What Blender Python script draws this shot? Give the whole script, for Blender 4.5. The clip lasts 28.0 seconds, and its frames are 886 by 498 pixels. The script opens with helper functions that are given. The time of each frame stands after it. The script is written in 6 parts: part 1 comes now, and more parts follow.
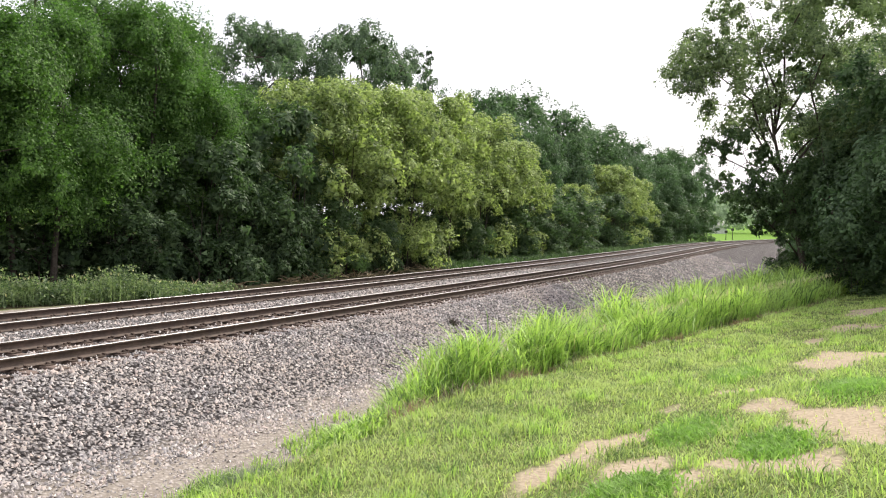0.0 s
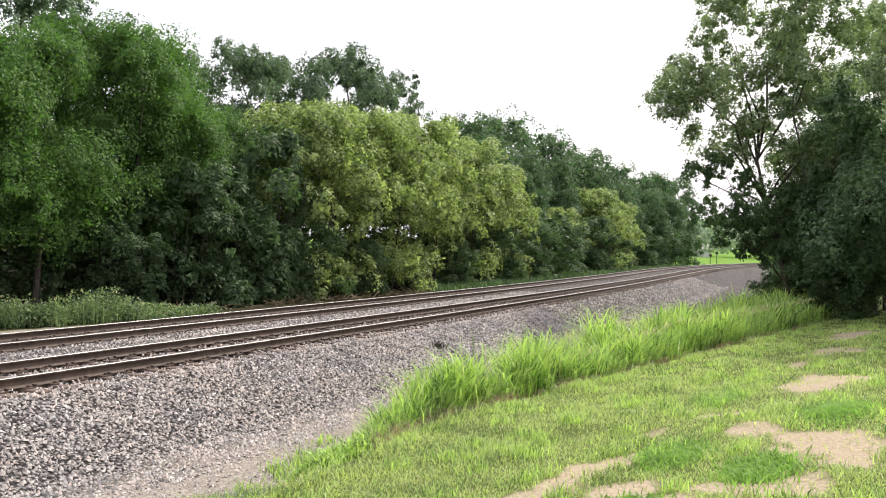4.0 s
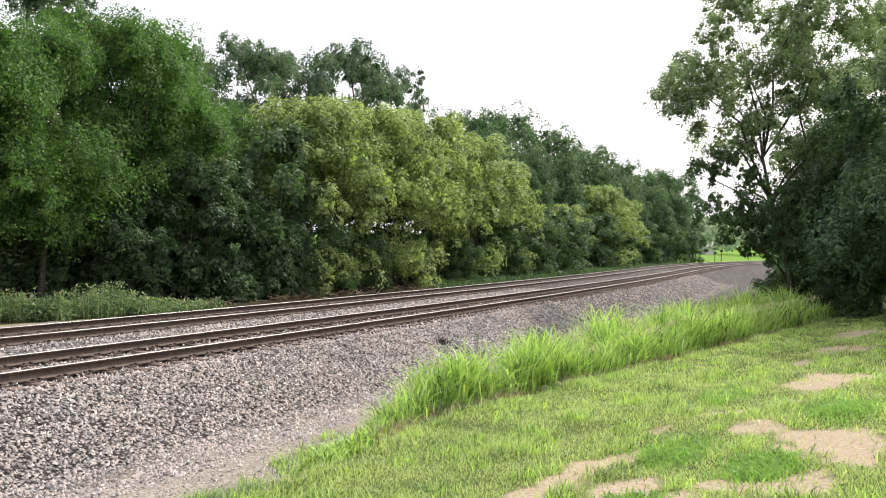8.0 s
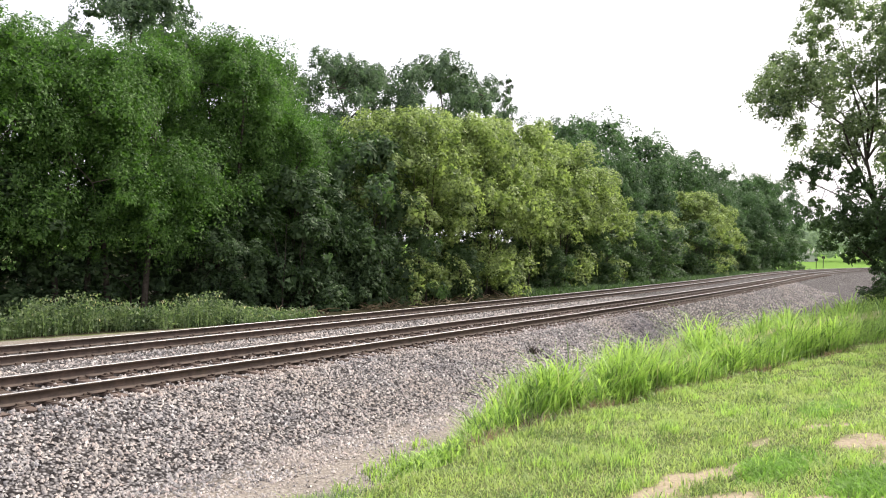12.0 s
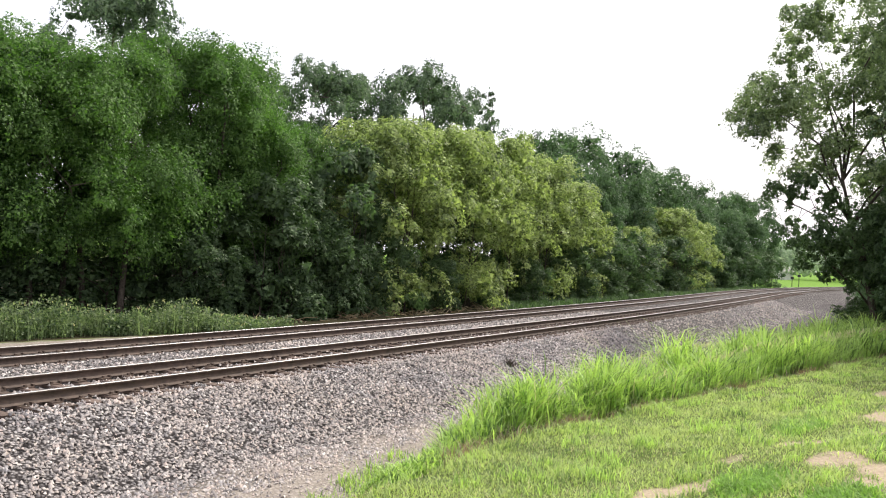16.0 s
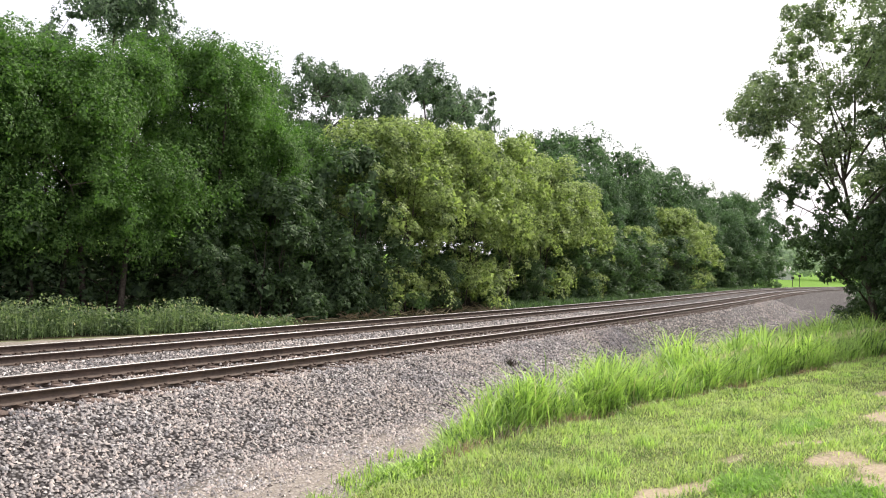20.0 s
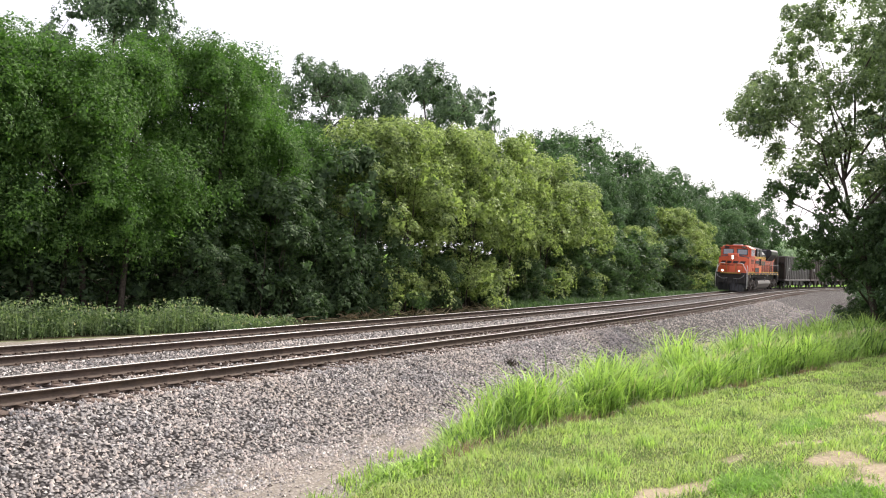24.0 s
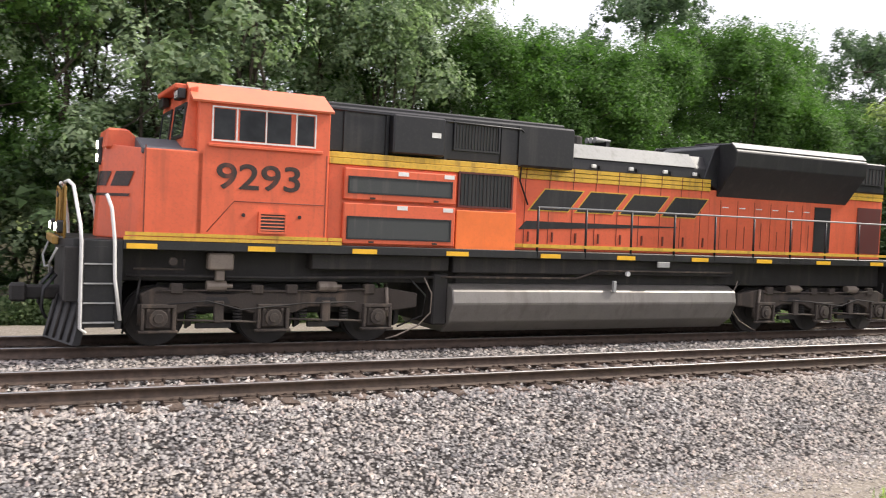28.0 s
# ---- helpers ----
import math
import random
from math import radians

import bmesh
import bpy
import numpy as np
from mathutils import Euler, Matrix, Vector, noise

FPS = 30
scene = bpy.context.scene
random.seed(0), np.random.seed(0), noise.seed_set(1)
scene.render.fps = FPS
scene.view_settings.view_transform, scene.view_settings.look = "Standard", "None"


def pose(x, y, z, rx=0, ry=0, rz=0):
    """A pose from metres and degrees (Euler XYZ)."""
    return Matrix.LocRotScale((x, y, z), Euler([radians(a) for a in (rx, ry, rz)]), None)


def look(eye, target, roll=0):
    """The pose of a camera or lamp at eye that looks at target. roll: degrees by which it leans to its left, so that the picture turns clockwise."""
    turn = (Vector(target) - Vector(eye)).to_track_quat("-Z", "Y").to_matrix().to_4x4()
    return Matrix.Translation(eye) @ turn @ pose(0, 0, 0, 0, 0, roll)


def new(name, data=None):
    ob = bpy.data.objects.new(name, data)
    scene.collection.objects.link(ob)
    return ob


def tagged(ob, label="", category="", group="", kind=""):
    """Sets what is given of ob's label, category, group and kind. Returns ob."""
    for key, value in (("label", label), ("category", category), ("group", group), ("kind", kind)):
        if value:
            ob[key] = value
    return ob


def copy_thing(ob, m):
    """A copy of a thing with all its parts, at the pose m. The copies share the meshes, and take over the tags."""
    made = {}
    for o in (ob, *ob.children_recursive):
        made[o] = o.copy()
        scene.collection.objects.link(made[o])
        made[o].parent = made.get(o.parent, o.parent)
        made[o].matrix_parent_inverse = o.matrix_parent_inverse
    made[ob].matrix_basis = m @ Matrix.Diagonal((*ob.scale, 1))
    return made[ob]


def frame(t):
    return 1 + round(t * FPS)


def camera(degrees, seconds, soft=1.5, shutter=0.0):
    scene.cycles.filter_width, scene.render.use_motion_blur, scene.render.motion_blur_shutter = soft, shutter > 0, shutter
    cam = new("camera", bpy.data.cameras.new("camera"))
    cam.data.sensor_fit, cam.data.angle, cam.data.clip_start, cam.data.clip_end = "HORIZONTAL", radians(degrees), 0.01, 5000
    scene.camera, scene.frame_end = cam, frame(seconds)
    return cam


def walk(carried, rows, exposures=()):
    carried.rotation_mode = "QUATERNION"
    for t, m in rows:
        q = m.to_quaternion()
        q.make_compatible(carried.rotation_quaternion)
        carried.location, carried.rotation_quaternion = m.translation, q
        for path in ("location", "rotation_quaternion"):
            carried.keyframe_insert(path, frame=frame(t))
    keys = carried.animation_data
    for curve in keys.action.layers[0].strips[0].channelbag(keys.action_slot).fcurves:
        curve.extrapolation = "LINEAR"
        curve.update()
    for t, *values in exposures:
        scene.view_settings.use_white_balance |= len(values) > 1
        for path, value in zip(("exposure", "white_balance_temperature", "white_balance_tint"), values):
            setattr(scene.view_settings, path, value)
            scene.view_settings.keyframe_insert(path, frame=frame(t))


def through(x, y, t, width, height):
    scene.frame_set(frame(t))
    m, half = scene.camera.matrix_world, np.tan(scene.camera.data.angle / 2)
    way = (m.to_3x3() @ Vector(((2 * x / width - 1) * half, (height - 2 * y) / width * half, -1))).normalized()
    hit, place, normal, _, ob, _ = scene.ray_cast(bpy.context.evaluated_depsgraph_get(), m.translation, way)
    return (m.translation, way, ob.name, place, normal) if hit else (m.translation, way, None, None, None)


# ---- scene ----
cam = camera(52.85, 28.0, soft=1.1, shutter=0.07)
EYE = Vector((0.0, 0.0, 2.435))


def aim(yaw, pitch, roll):
    """The camera's pose at its stand; yaw 0 looks 31 degrees off the line of the tracks."""
    a, p = radians(30.9715 - yaw), radians(pitch)
    return look(EYE, EYE + Vector((math.cos(a) * math.cos(p), math.sin(a) * math.cos(p), math.sin(p))) * 10, roll)


TURNS = [
    (0.0, 3.910, -2.108, 1.532),
    (0.5, 4.209, -1.622, 1.553),
    (1.0, 4.353, -1.362, 1.505),
    (1.5, 4.430, -1.154, 1.594),
    (2.0, 4.558, -1.016, 1.674),
    (2.5, 4.612, -0.906, 1.676),
    (3.0, 4.703, -0.744, 1.745),
    (3.5, 4.753, -0.671, 1.729),
    (5.5, 4.877, -0.498, 1.710),
    (6.0, 4.877, -0.498, 1.710),
    (6.5, 4.852, -0.519, 1.857),
    (7.0, 4.811, -0.580, 1.812),
    (7.5, 4.637, -0.868, 2.071),
    (8.0, 4.521, -0.871, 2.018),
    (8.5, -0.444, -0.344, 1.589),
    (9.0, -3.865, 1.845, 2.060),
    (9.5, -3.666, -1.000, 1.421),
    (10.0, 1.104, -1.660, 1.138),
    (10.5, 2.683, -1.495, 1.096),
    (11.0, 1.871, -0.834, 1.230),
    (11.5, 0.105, -0.146, 1.097),
    (13.5, -3.178, -1.623, 2.775),
    (14.0, -2.048, -0.435, 2.765),
    (14.5, -0.831, 0.065, 2.646),
    (15.0, -0.169, 0.283, 2.639),
    (15.5, -0.025, 0.293, 2.597),
    (16.0, 0.045, 0.299, 2.654),
    (16.5, 0.097, 0.303, 2.651),
    (17.0, -0.002, 0.304, 2.682),
    (17.5, 0.023, 0.222, 2.754),
    (18.0, 0.079, 0.151, 2.764),
    (18.5, 0.004, 0.257, 2.710),
    (19.0, 0.008, 0.269, 2.730),
    (19.5, 0.011, 0.263, 2.725),
    (20.0, 0.011, 0.263, 2.725),
    (20.5, 0.011, 0.263, 2.725),
    (21.0, 0.011, 0.263, 2.725),
    (21.5, 0.008, 0.263, 2.728),
    (23.5, 0.004, 0.257, 2.710),
    (24.0, 0.004, 0.257, 2.710),
    (24.5, 0.004, 0.257, 2.710),
    (25.0, -0.000, 0.255, 2.696),
    (25.5, -0.000, 0.255, 2.696),
    (26.0, -0.002, 0.253, 2.707),
    (26.5, -0.004, 0.257, 2.715),
    (27.0, -0.003, 0.258, 2.724),
    (27.4, -4.603, 0.075, 2.372),
    (27.5, -8.750, -0.250, 2.360),
    (27.6, -13.950, -0.560, 2.355),
    (27.7, -18.200, -0.870, 2.350),
    (27.8, -23.214, -1.182, 2.350),
    (28.0, -32.943, -1.886, 2.514),
]
walk(cam, [(t, aim(y, p, r)) for t, y, p, r in TURNS], [(0.0, 0.07), (11.0, 0.07), (13.5, 0.22), (14.2, 0.23), (15.0, 0.14), (16.0, 0.06), (28.0, 0.06)])

# ---- light: a hazy bright sky and a soft sun beyond the tracks ----
SUN_HEADING, SUN_HEIGHT = -11.0, 44.0
world = bpy.data.worlds.new("sky")
scene.world = world
world.use_nodes = True
wn, wl = world.node_tree.nodes, world.node_tree.links
sky = wn.new("ShaderNodeTexSky")
sky.sky_type, sky.sun_disc = "NISHITA", False
sky.sun_elevation, sky.sun_rotation = radians(SUN_HEIGHT), radians(90 - SUN_HEADING)
sky.air_density, sky.dust_density, sky.ozone_density = 1.0, 6.0, 1.0
haze = wn.new("ShaderNodeMix")
haze.data_type = "RGBA"
haze.inputs[0].default_value = 0.68
haze.inputs[7].default_value = (11.45, 11.0, 12.1, 1)
wl.new(sky.outputs[0], haze.inputs[6])
wl.new(haze.outputs[2], wn["Background"].inputs[0])
wn["Background"].inputs[1].default_value = 0.15
lamp = bpy.data.lights.new("sun", "SUN")
lamp.energy, lamp.angle, lamp.color = 4.2, radians(3.5), (1.0, 0.94, 0.84)
sun = new("sun", lamp)
ah, ae = radians(SUN_HEADING), radians(SUN_HEIGHT)
sun.matrix_world = look((40 * math.cos(ah), 40 * math.sin(ah), 60), (0, 0, 60 - 40 * math.tan(ae)))

# ---- materials ----
def material(name, rough=0.6, metal=0.0, spec=0.5):
    m = bpy.data.materials.new(name)
    m.use_nodes = True
    b = m.node_tree.nodes["Principled BSDF"]
    b.inputs["Roughness"].default_value, b.inputs["Metallic"].default_value = rough, metal
    b.inputs["Specular IOR Level"].default_value = spec
    return m, m.node_tree.nodes, m.node_tree.links, b


def noise_node(n, l, scale, detail=4.0, rough=0.6, coord="Object"):
    c = n.new("ShaderNodeTexCoord")
    t = n.new("ShaderNodeTexNoise")
    t.inputs["Scale"].default_value, t.inputs["Detail"].default_value, t.inputs["Roughness"].default_value = scale, detail, rough
    l.new(c.outputs[coord], t.inputs["Vector"])
    return t


def ramp(n, l, source, stops):
    r = n.new("ShaderNodeValToRGB")
    while len(r.color_ramp.elements) < len(stops):
        r.color_ramp.elements.new(0.5)
    for e, (p, c) in zip(r.color_ramp.elements, stops):
        e.position, e.color = p, (*c, 1)
    l.new(source, r.inputs[0])
    return r


def blend(n, l, fac, a, b, mode="MIX"):
    x = n.new("ShaderNodeMix")
    x.data_type, x.blend_type = "RGBA", mode
    for value, socket in ((fac, x.inputs[0]), (a, x.inputs[6]), (b, x.inputs[7])):
        if isinstance(value, (int, float)):
            socket.default_value = value
        elif isinstance(value, tuple):
            socket.default_value = (*value, 1)
        else:
            l.new(value, socket)
    return x.outputs[2]


def bump(n, l, height, b, strength=0.3, distance=0.02):
    k = n.new("ShaderNodeBump")
    k.inputs["Strength"].default_value, k.inputs["Distance"].default_value = strength, distance
    l.new(height, k.inputs["Height"])
    l.new(k.outputs[0], b.inputs["Normal"])


def painted(name, color, rough=0.45, dirt=(0.06, 0.05, 0.04), amount=0.35, metal=0.0, scale=1.3):
    """Weathered paint: a colour with broad fading, fine grime and slight relief."""
    m, n, l, b = material(name, rough, metal)
    big = noise_node(n, l, scale, 5)
    fine = noise_node(n, l, scale * 14, 5, 0.7)
    fade = ramp(n, l, big.outputs[0], [(0.3, tuple(c * 0.86 for c in color)), (0.7, tuple(min(1, c * 1.1) for c in color))])
    grime = ramp(n, l, fine.outputs[0], [(0.5, (0, 0, 0)), (0.78, (amount,) * 3)])
    c = n.new("ShaderNodeTexCoord")
    mp = n.new("ShaderNodeMapping")
    mp.inputs["Scale"].default_value = (5.5, 5.5, 0.5)
    l.new(c.outputs["Object"], mp.inputs[0])
    run = n.new("ShaderNodeTexNoise")
    run.inputs["Scale"].default_value, run.inputs["Detail"].default_value = 1.0, 4
    l.new(mp.outputs[0], run.inputs["Vector"])
    streak = ramp(n, l, run.outputs[0], [(0.54, (0, 0, 0)), (0.75, (amount * 1.1,) * 3)])
    base = blend(n, l, grime.outputs[0], fade.outputs[0], dirt)
    l.new(blend(n, l, streak.outputs[0], base, dirt), b.inputs["Base Color"])
    rr = ramp(n, l, big.outputs[0], [(0.25, (rough * 0.85,) * 3), (0.8, (min(1, rough * 1.25),) * 3)])
    l.new(rr.outputs[0], b.inputs["Roughness"])
    bump(n, l, fine.outputs[0], b, 0.08, 0.01)
    return m


def leafy(name, dark, light, through, gloss=0.18, patch=0.45, vary=0.36):
    """Leaves: each one its own green, lit from the front and shining through."""
    m, n, l, b = material(name, 0.6, 0.0, gloss)
    geo = n.new("ShaderNodeNewGeometry")
    big = noise_node(n, l, patch, 3)
    mixed = n.new("ShaderNodeMath")
    mixed.operation = "MULTIPLY_ADD"
    l.new(geo.outputs["Random Per Island"], mixed.inputs[0])
    mixed.inputs[1].default_value = vary
    l.new(big.outputs[0], mixed.inputs[2])
    col = ramp(n, l, mixed.outputs[0], [(0.32 + 0.16 * vary, dark), (0.58 + 0.71 * vary, light)])
    l.new(col.outputs[0], b.inputs["Base Color"])
    tr = n.new("ShaderNodeBsdfTranslucent")
    l.new(blend(n, l, 1.0, col.outputs[0], through, "MULTIPLY"), tr.inputs[0])
    add = n.new("ShaderNodeAddShader")
    l.new(b.outputs[0], add.inputs[0])
    l.new(tr.outputs[0], add.inputs[1])
    l.new(add.outputs[0], n["Material Output"].inputs[0])
    return m


LEAF_DEEP = leafy("deep_green_leaves", (0.022, 0.044, 0.017), (0.090, 0.156, 0.042), (0.66, 0.90, 0.38), 0.10, 0.8, 0.6)
LEAF_MID = leafy("mid_green_leaves", (0.026, 0.046, 0.026), (0.092, 0.136, 0.070), (0.62, 0.82, 0.483), 0.10, 0.35, 0.6)
LEAF_BRIGHT = leafy("bright_green_leaves", (0.036, 0.060, 0.024), (0.262, 0.312, 0.128), (0.78, 0.88, 0.48), 0.12, 0.6, 0.6)
LEAF_GREY = leafy("grey_green_leaves", (0.034, 0.054, 0.036), (0.110, 0.150, 0.088), (0.65, 0.82, 0.517), 0.10, 0.45, 0.6)
LEAF_PALE = leafy("pale_green_leaves", (0.050, 0.073, 0.044), (0.175, 0.214, 0.112), (0.9, 1.05, 0.65), 0.12, 0.5, 0.6)
LEAF_SILVER = leafy("silvery_green_leaves", (0.055, 0.082, 0.054), (0.200, 0.245, 0.150), (0.95, 1.1, 0.75), 0.12, 0.5, 0.6)
# understorey green, darkened so the shade under the trees is in the colour
LEAF_SHADE = leafy("shaded_understorey_leaves", (0.026, 0.042, 0.024), (0.078, 0.116, 0.054), (0.7, 0.9, 0.5), 0.10, 0.9, 0.6)
GRASS_TALL = leafy("tall_grass_blades", (0.027, 0.062, 0.015), (0.250, 0.340, 0.104), (1.05, 1.14, 0.62), 0.2, 1.6, 0.75)
GRASS_LAWN = leafy("lawn_blades", (0.046, 0.080, 0.024), (0.275, 0.328, 0.122), (1.0, 1.08, 0.690), 0.2, 1.1, 0.6)
GRASS_CLOVER = leafy("clover_leaves", (0.070, 0.120, 0.026), (0.175, 0.265, 0.070), (0.9, 1.1, 0.6), 0.15, 1.5, 0.6)
GRASS_WEED = leafy("weed_leaves", (0.026, 0.050, 0.022), (0.122, 0.155, 0.077), (1.15, 1.3, 0.862), 0.2, 1.3, 0.6)
SEED_HEADS = leafy("seed_heads", (0.20, 0.20, 0.10), (0.36, 0.35, 0.20), (1.0, 1.0, 0.8), 0.2)
DRY = leafy("dry_stalks", (0.06, 0.05, 0.03), (0.20, 0.165, 0.10), (0.8, 0.7, 0.6), 0.2)


def bark_material():
    m, n, l, b = material("bark", 0.9, 0.0, 0.2)
    t = noise_node(n, l, 9, 6, 0.7)
    c = ramp(n, l, t.outputs[0], [(0.3, (0.03, 0.024, 0.018)), (0.7, (0.12, 0.10, 0.08))])
    l.new(c.outputs[0], b.inputs["Base Color"])
    bump(n, l, t.outputs[0], b, 0.7, 0.03)
    return m


BARK = bark_material()


def ground_material():
    """One soil sheet: ballast gravel, lawn, bare dirt, woodland floor and far meadow by the zones stored on the mesh."""
    m, n, l, b = material("ground", 1.0, 0.0, 0.03)
    zone = {}
    for key in ("gravel", "dirt", "wood", "pale", "meadow"):
        a = n.new("ShaderNodeAttribute")
        a.attribute_name = key
        zone[key] = a.outputs["Fac"]
    edge = noise_node(n, l, 1.7, 6, 0.7)
    fine = noise_node(n, l, 22, 6, 0.75)

    def mask(key, sharp=0.13):
        s = n.new("ShaderNodeMath")
        s.operation = "MULTIPLY_ADD"
        l.new(edge.outputs[0], s.inputs[0])
        s.inputs[1].default_value = 0.9
        l.new(zone[key], s.inputs[2])
        return ramp(n, l, s.outputs[0], [(0.9 - sharp, (0, 0, 0)), (0.9 + sharp, (1, 1, 1))]).outputs[0]

    lawn = ramp(n, l, fine.outputs[0], [(0.3, (0.055, 0.080, 0.024)), (0.52, (0.120, 0.150, 0.050)), (0.72, (0.26, 0.235, 0.115))]).outputs[0]
    soil = ramp(n, l, fine.outputs[0], [(0.28, (0.25, 0.20, 0.135)), (0.72, (0.47, 0.395, 0.285))]).outputs[0]
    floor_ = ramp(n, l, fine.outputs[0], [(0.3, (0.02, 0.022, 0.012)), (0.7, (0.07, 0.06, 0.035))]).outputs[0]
    road_ = ramp(n, l, fine.outputs[0], [(0.3, (0.29, 0.25, 0.205)), (0.7, (0.48, 0.425, 0.355))]).outputs[0]
    c = n.new("ShaderNodeTexCoord")
    v = n.new("ShaderNodeTexVoronoi")
    v.inputs["Scale"].default_value = 17
    l.new(c.outputs["Object"], v.inputs["Vector"])
    sep = n.new("ShaderNodeSeparateColor")
    l.new(v.outputs["Color"], sep.inputs[0])
    # gravel bed: the shadow between loose stones is put into its dark tones
    stones = ramp(n, l, sep.outputs[0], [(0.0, (0.12, 0.112, 0.11)), (0.45, (0.24, 0.225, 0.215)), (1.0, (0.42, 0.39, 0.37))]).outputs[0]
    gap_shade = ramp(n, l, v.outputs["Distance"], [(0.25, (1, 1, 1)), (0.6, (0.14, 0.135, 0.135))]).outputs[0]
    gravel = blend(n, l, 1.0, stones, gap_shade, "MULTIPLY")
    green = ramp(n, l, fine.outputs[0], [(0.3, (0.09, 0.19, 0.03)), (0.7, (0.19, 0.31, 0.06))]).outputs[0]
    x = blend(n, l, mask("meadow"), lawn, green)
    x = blend(n, l, mask("dirt", 0.26), x, soil)
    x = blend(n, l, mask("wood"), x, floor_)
    x = blend(n, l, mask("gravel"), x, gravel)
    x = blend(n, l, mask("pale", 0.35), x, blend(n, l, 0.4, road_, gravel))
    l.new(x, b.inputs["Base Color"])
    bump(n, l, v.outputs["Distance"], b, 0.5, -0.03)
    return m


GROUND = ground_material()


def stone_material():
    m, n, l, b = material("ballast_stone", 0.85, 0.0, 0.25)
    g = n.new("ShaderNodeNewGeometry")
    t = noise_node(n, l, 30, 4)
    c = ramp(n, l, g.outputs["Random Per Island"], [(0.0, (0.13, 0.125, 0.122)), (0.28, (0.29, 0.275, 0.265)), (0.6, (0.42, 0.395, 0.375)), (0.8, (0.44, 0.36, 0.32)), (1.0, (0.66, 0.635, 0.60))])
    wide = noise_node(n, l, 0.55, 5, 0.65)
    dust = ramp(n, l, wide.outputs[0], [(0.42, (0, 0, 0)), (0.66, (0.55, 0.55, 0.55))]).outputs[0]
    mixed = blend(n, l, dust, c.outputs[0], (0.44, 0.37, 0.31))
    sooty = ramp(n, l, wide.outputs[0], [(0.30, (0.68, 0.68, 0.70)), (0.48, (1, 1, 1))]).outputs[0]
    mixed = blend(n, l, 1.0, mixed, sooty, "MULTIPLY")
    l.new(blend(n, l, 0.35, mixed, t.outputs[0], "OVERLAY"), b.inputs["Base Color"])
    return m


STONE = stone_material()


def rail_material():
    m, n, l, b = material("rusty_rail_side", 0.7, 0.3)
    t = noise_node(n, l, 6, 6, 0.7)
    c = ramp(n, l, t.outputs[0], [(0.3, (0.05, 0.036, 0.028)), (0.72, (0.13, 0.09, 0.066))])
    l.new(c.outputs[0], b.inputs["Base Color"])
    bump(n, l, t.outputs[0], b, 0.2, 0.005)
    return m


RUST = rail_material()
POLISHED = painted("polished_rail_head", (0.42, 0.41, 0.40), 0.40, (0.17, 0.14, 0.12), 0.4, 0.85, 2)


def tie_material():
    m, n, l, b = material("weathered_tie_wood", 0.9, 0.0, 0.2)
    o = n.new("ShaderNodeObjectInfo")
    c = n.new("ShaderNodeTexCoord")
    mp = n.new("ShaderNodeMapping")
    mp.inputs["Scale"].default_value = (14, 1.2, 14)
    l.new(c.outputs["Object"], mp.inputs[0])
    t = n.new("ShaderNodeTexNoise")
    t.inputs["Scale"].default_value, t.inputs["Detail"].default_value = 3, 6
    l.new(mp.outputs[0], t.inputs["Vector"])
    a = ramp(n, l, t.outputs[0], [(0.3, (0.075, 0.062, 0.054)), (0.7, (0.22, 0.18, 0.155))]).outputs[0]
    r = ramp(n, l, o.outputs["Random"], [(0.0, (0.6, 0.55, 0.5)), (1.0, (1.15, 1.05, 1.0))]).outputs[0]
    l.new(blend(n, l, 1.0, a, r, "MULTIPLY"), b.inputs["Base Color"])
    bump(n, l, t.outputs[0], b, 0.5, 0.01)
    return m


TIE = tie_material()

# ---- mesh helpers ----
def fast_mesh(name, verts, faces, mats, smooth=False, index=None):
    """A mesh from an (n, 3) array of points and an (m, k) array of faces."""
    me = bpy.data.meshes.new(name)
    verts, faces = np.asarray(verts, np.float32), np.asarray(faces, np.int32)
    me.vertices.add(len(verts))
    me.vertices.foreach_set("co", verts.ravel())
    k = faces.shape[1]
    me.loops.add(faces.size)
    me.loops.foreach_set("vertex_index", faces.ravel())
    me.polygons.add(len(faces))
    me.polygons.foreach_set("loop_start", np.arange(0, faces.size, k, dtype=np.int32))
    for m in mats if isinstance(mats, (list, tuple)) else [mats]:
        me.materials.append(m)
    if index is not None:
        me.polygons.foreach_set("material_index", np.asarray(index, np.int32))
    if smooth:
        me.polygons.foreach_set("use_smooth", np.ones(len(faces), bool))
    me.update(calc_edges=True)
    me.validate()
    return me


def put(name, me, parent=None, label="", at=None):
    ob = new(name, me)
    ob.parent = parent
    if at is not None:
        ob.matrix_basis = at
    if label:
        tagged(ob, label)
    return ob


def part(name, bm, mat, parent, label="", smooth=False):
    """Links a bmesh as one mesh object under a thing or a part."""
    me = bpy.data.meshes.new(name)
    if smooth:
        for f in bm.faces:
            f.smooth = True
    bm.to_mesh(me)
    bm.free()
    for m in mat if isinstance(mat, (list, tuple)) else [mat]:
        me.materials.append(m)
    return put(name, me, parent, label)


def thing(name, label, category, group="", kind="", at=None):
    ob = new(name)
    if at is not None:
        ob.matrix_basis = at
    return tagged(ob, label, category, group, kind)


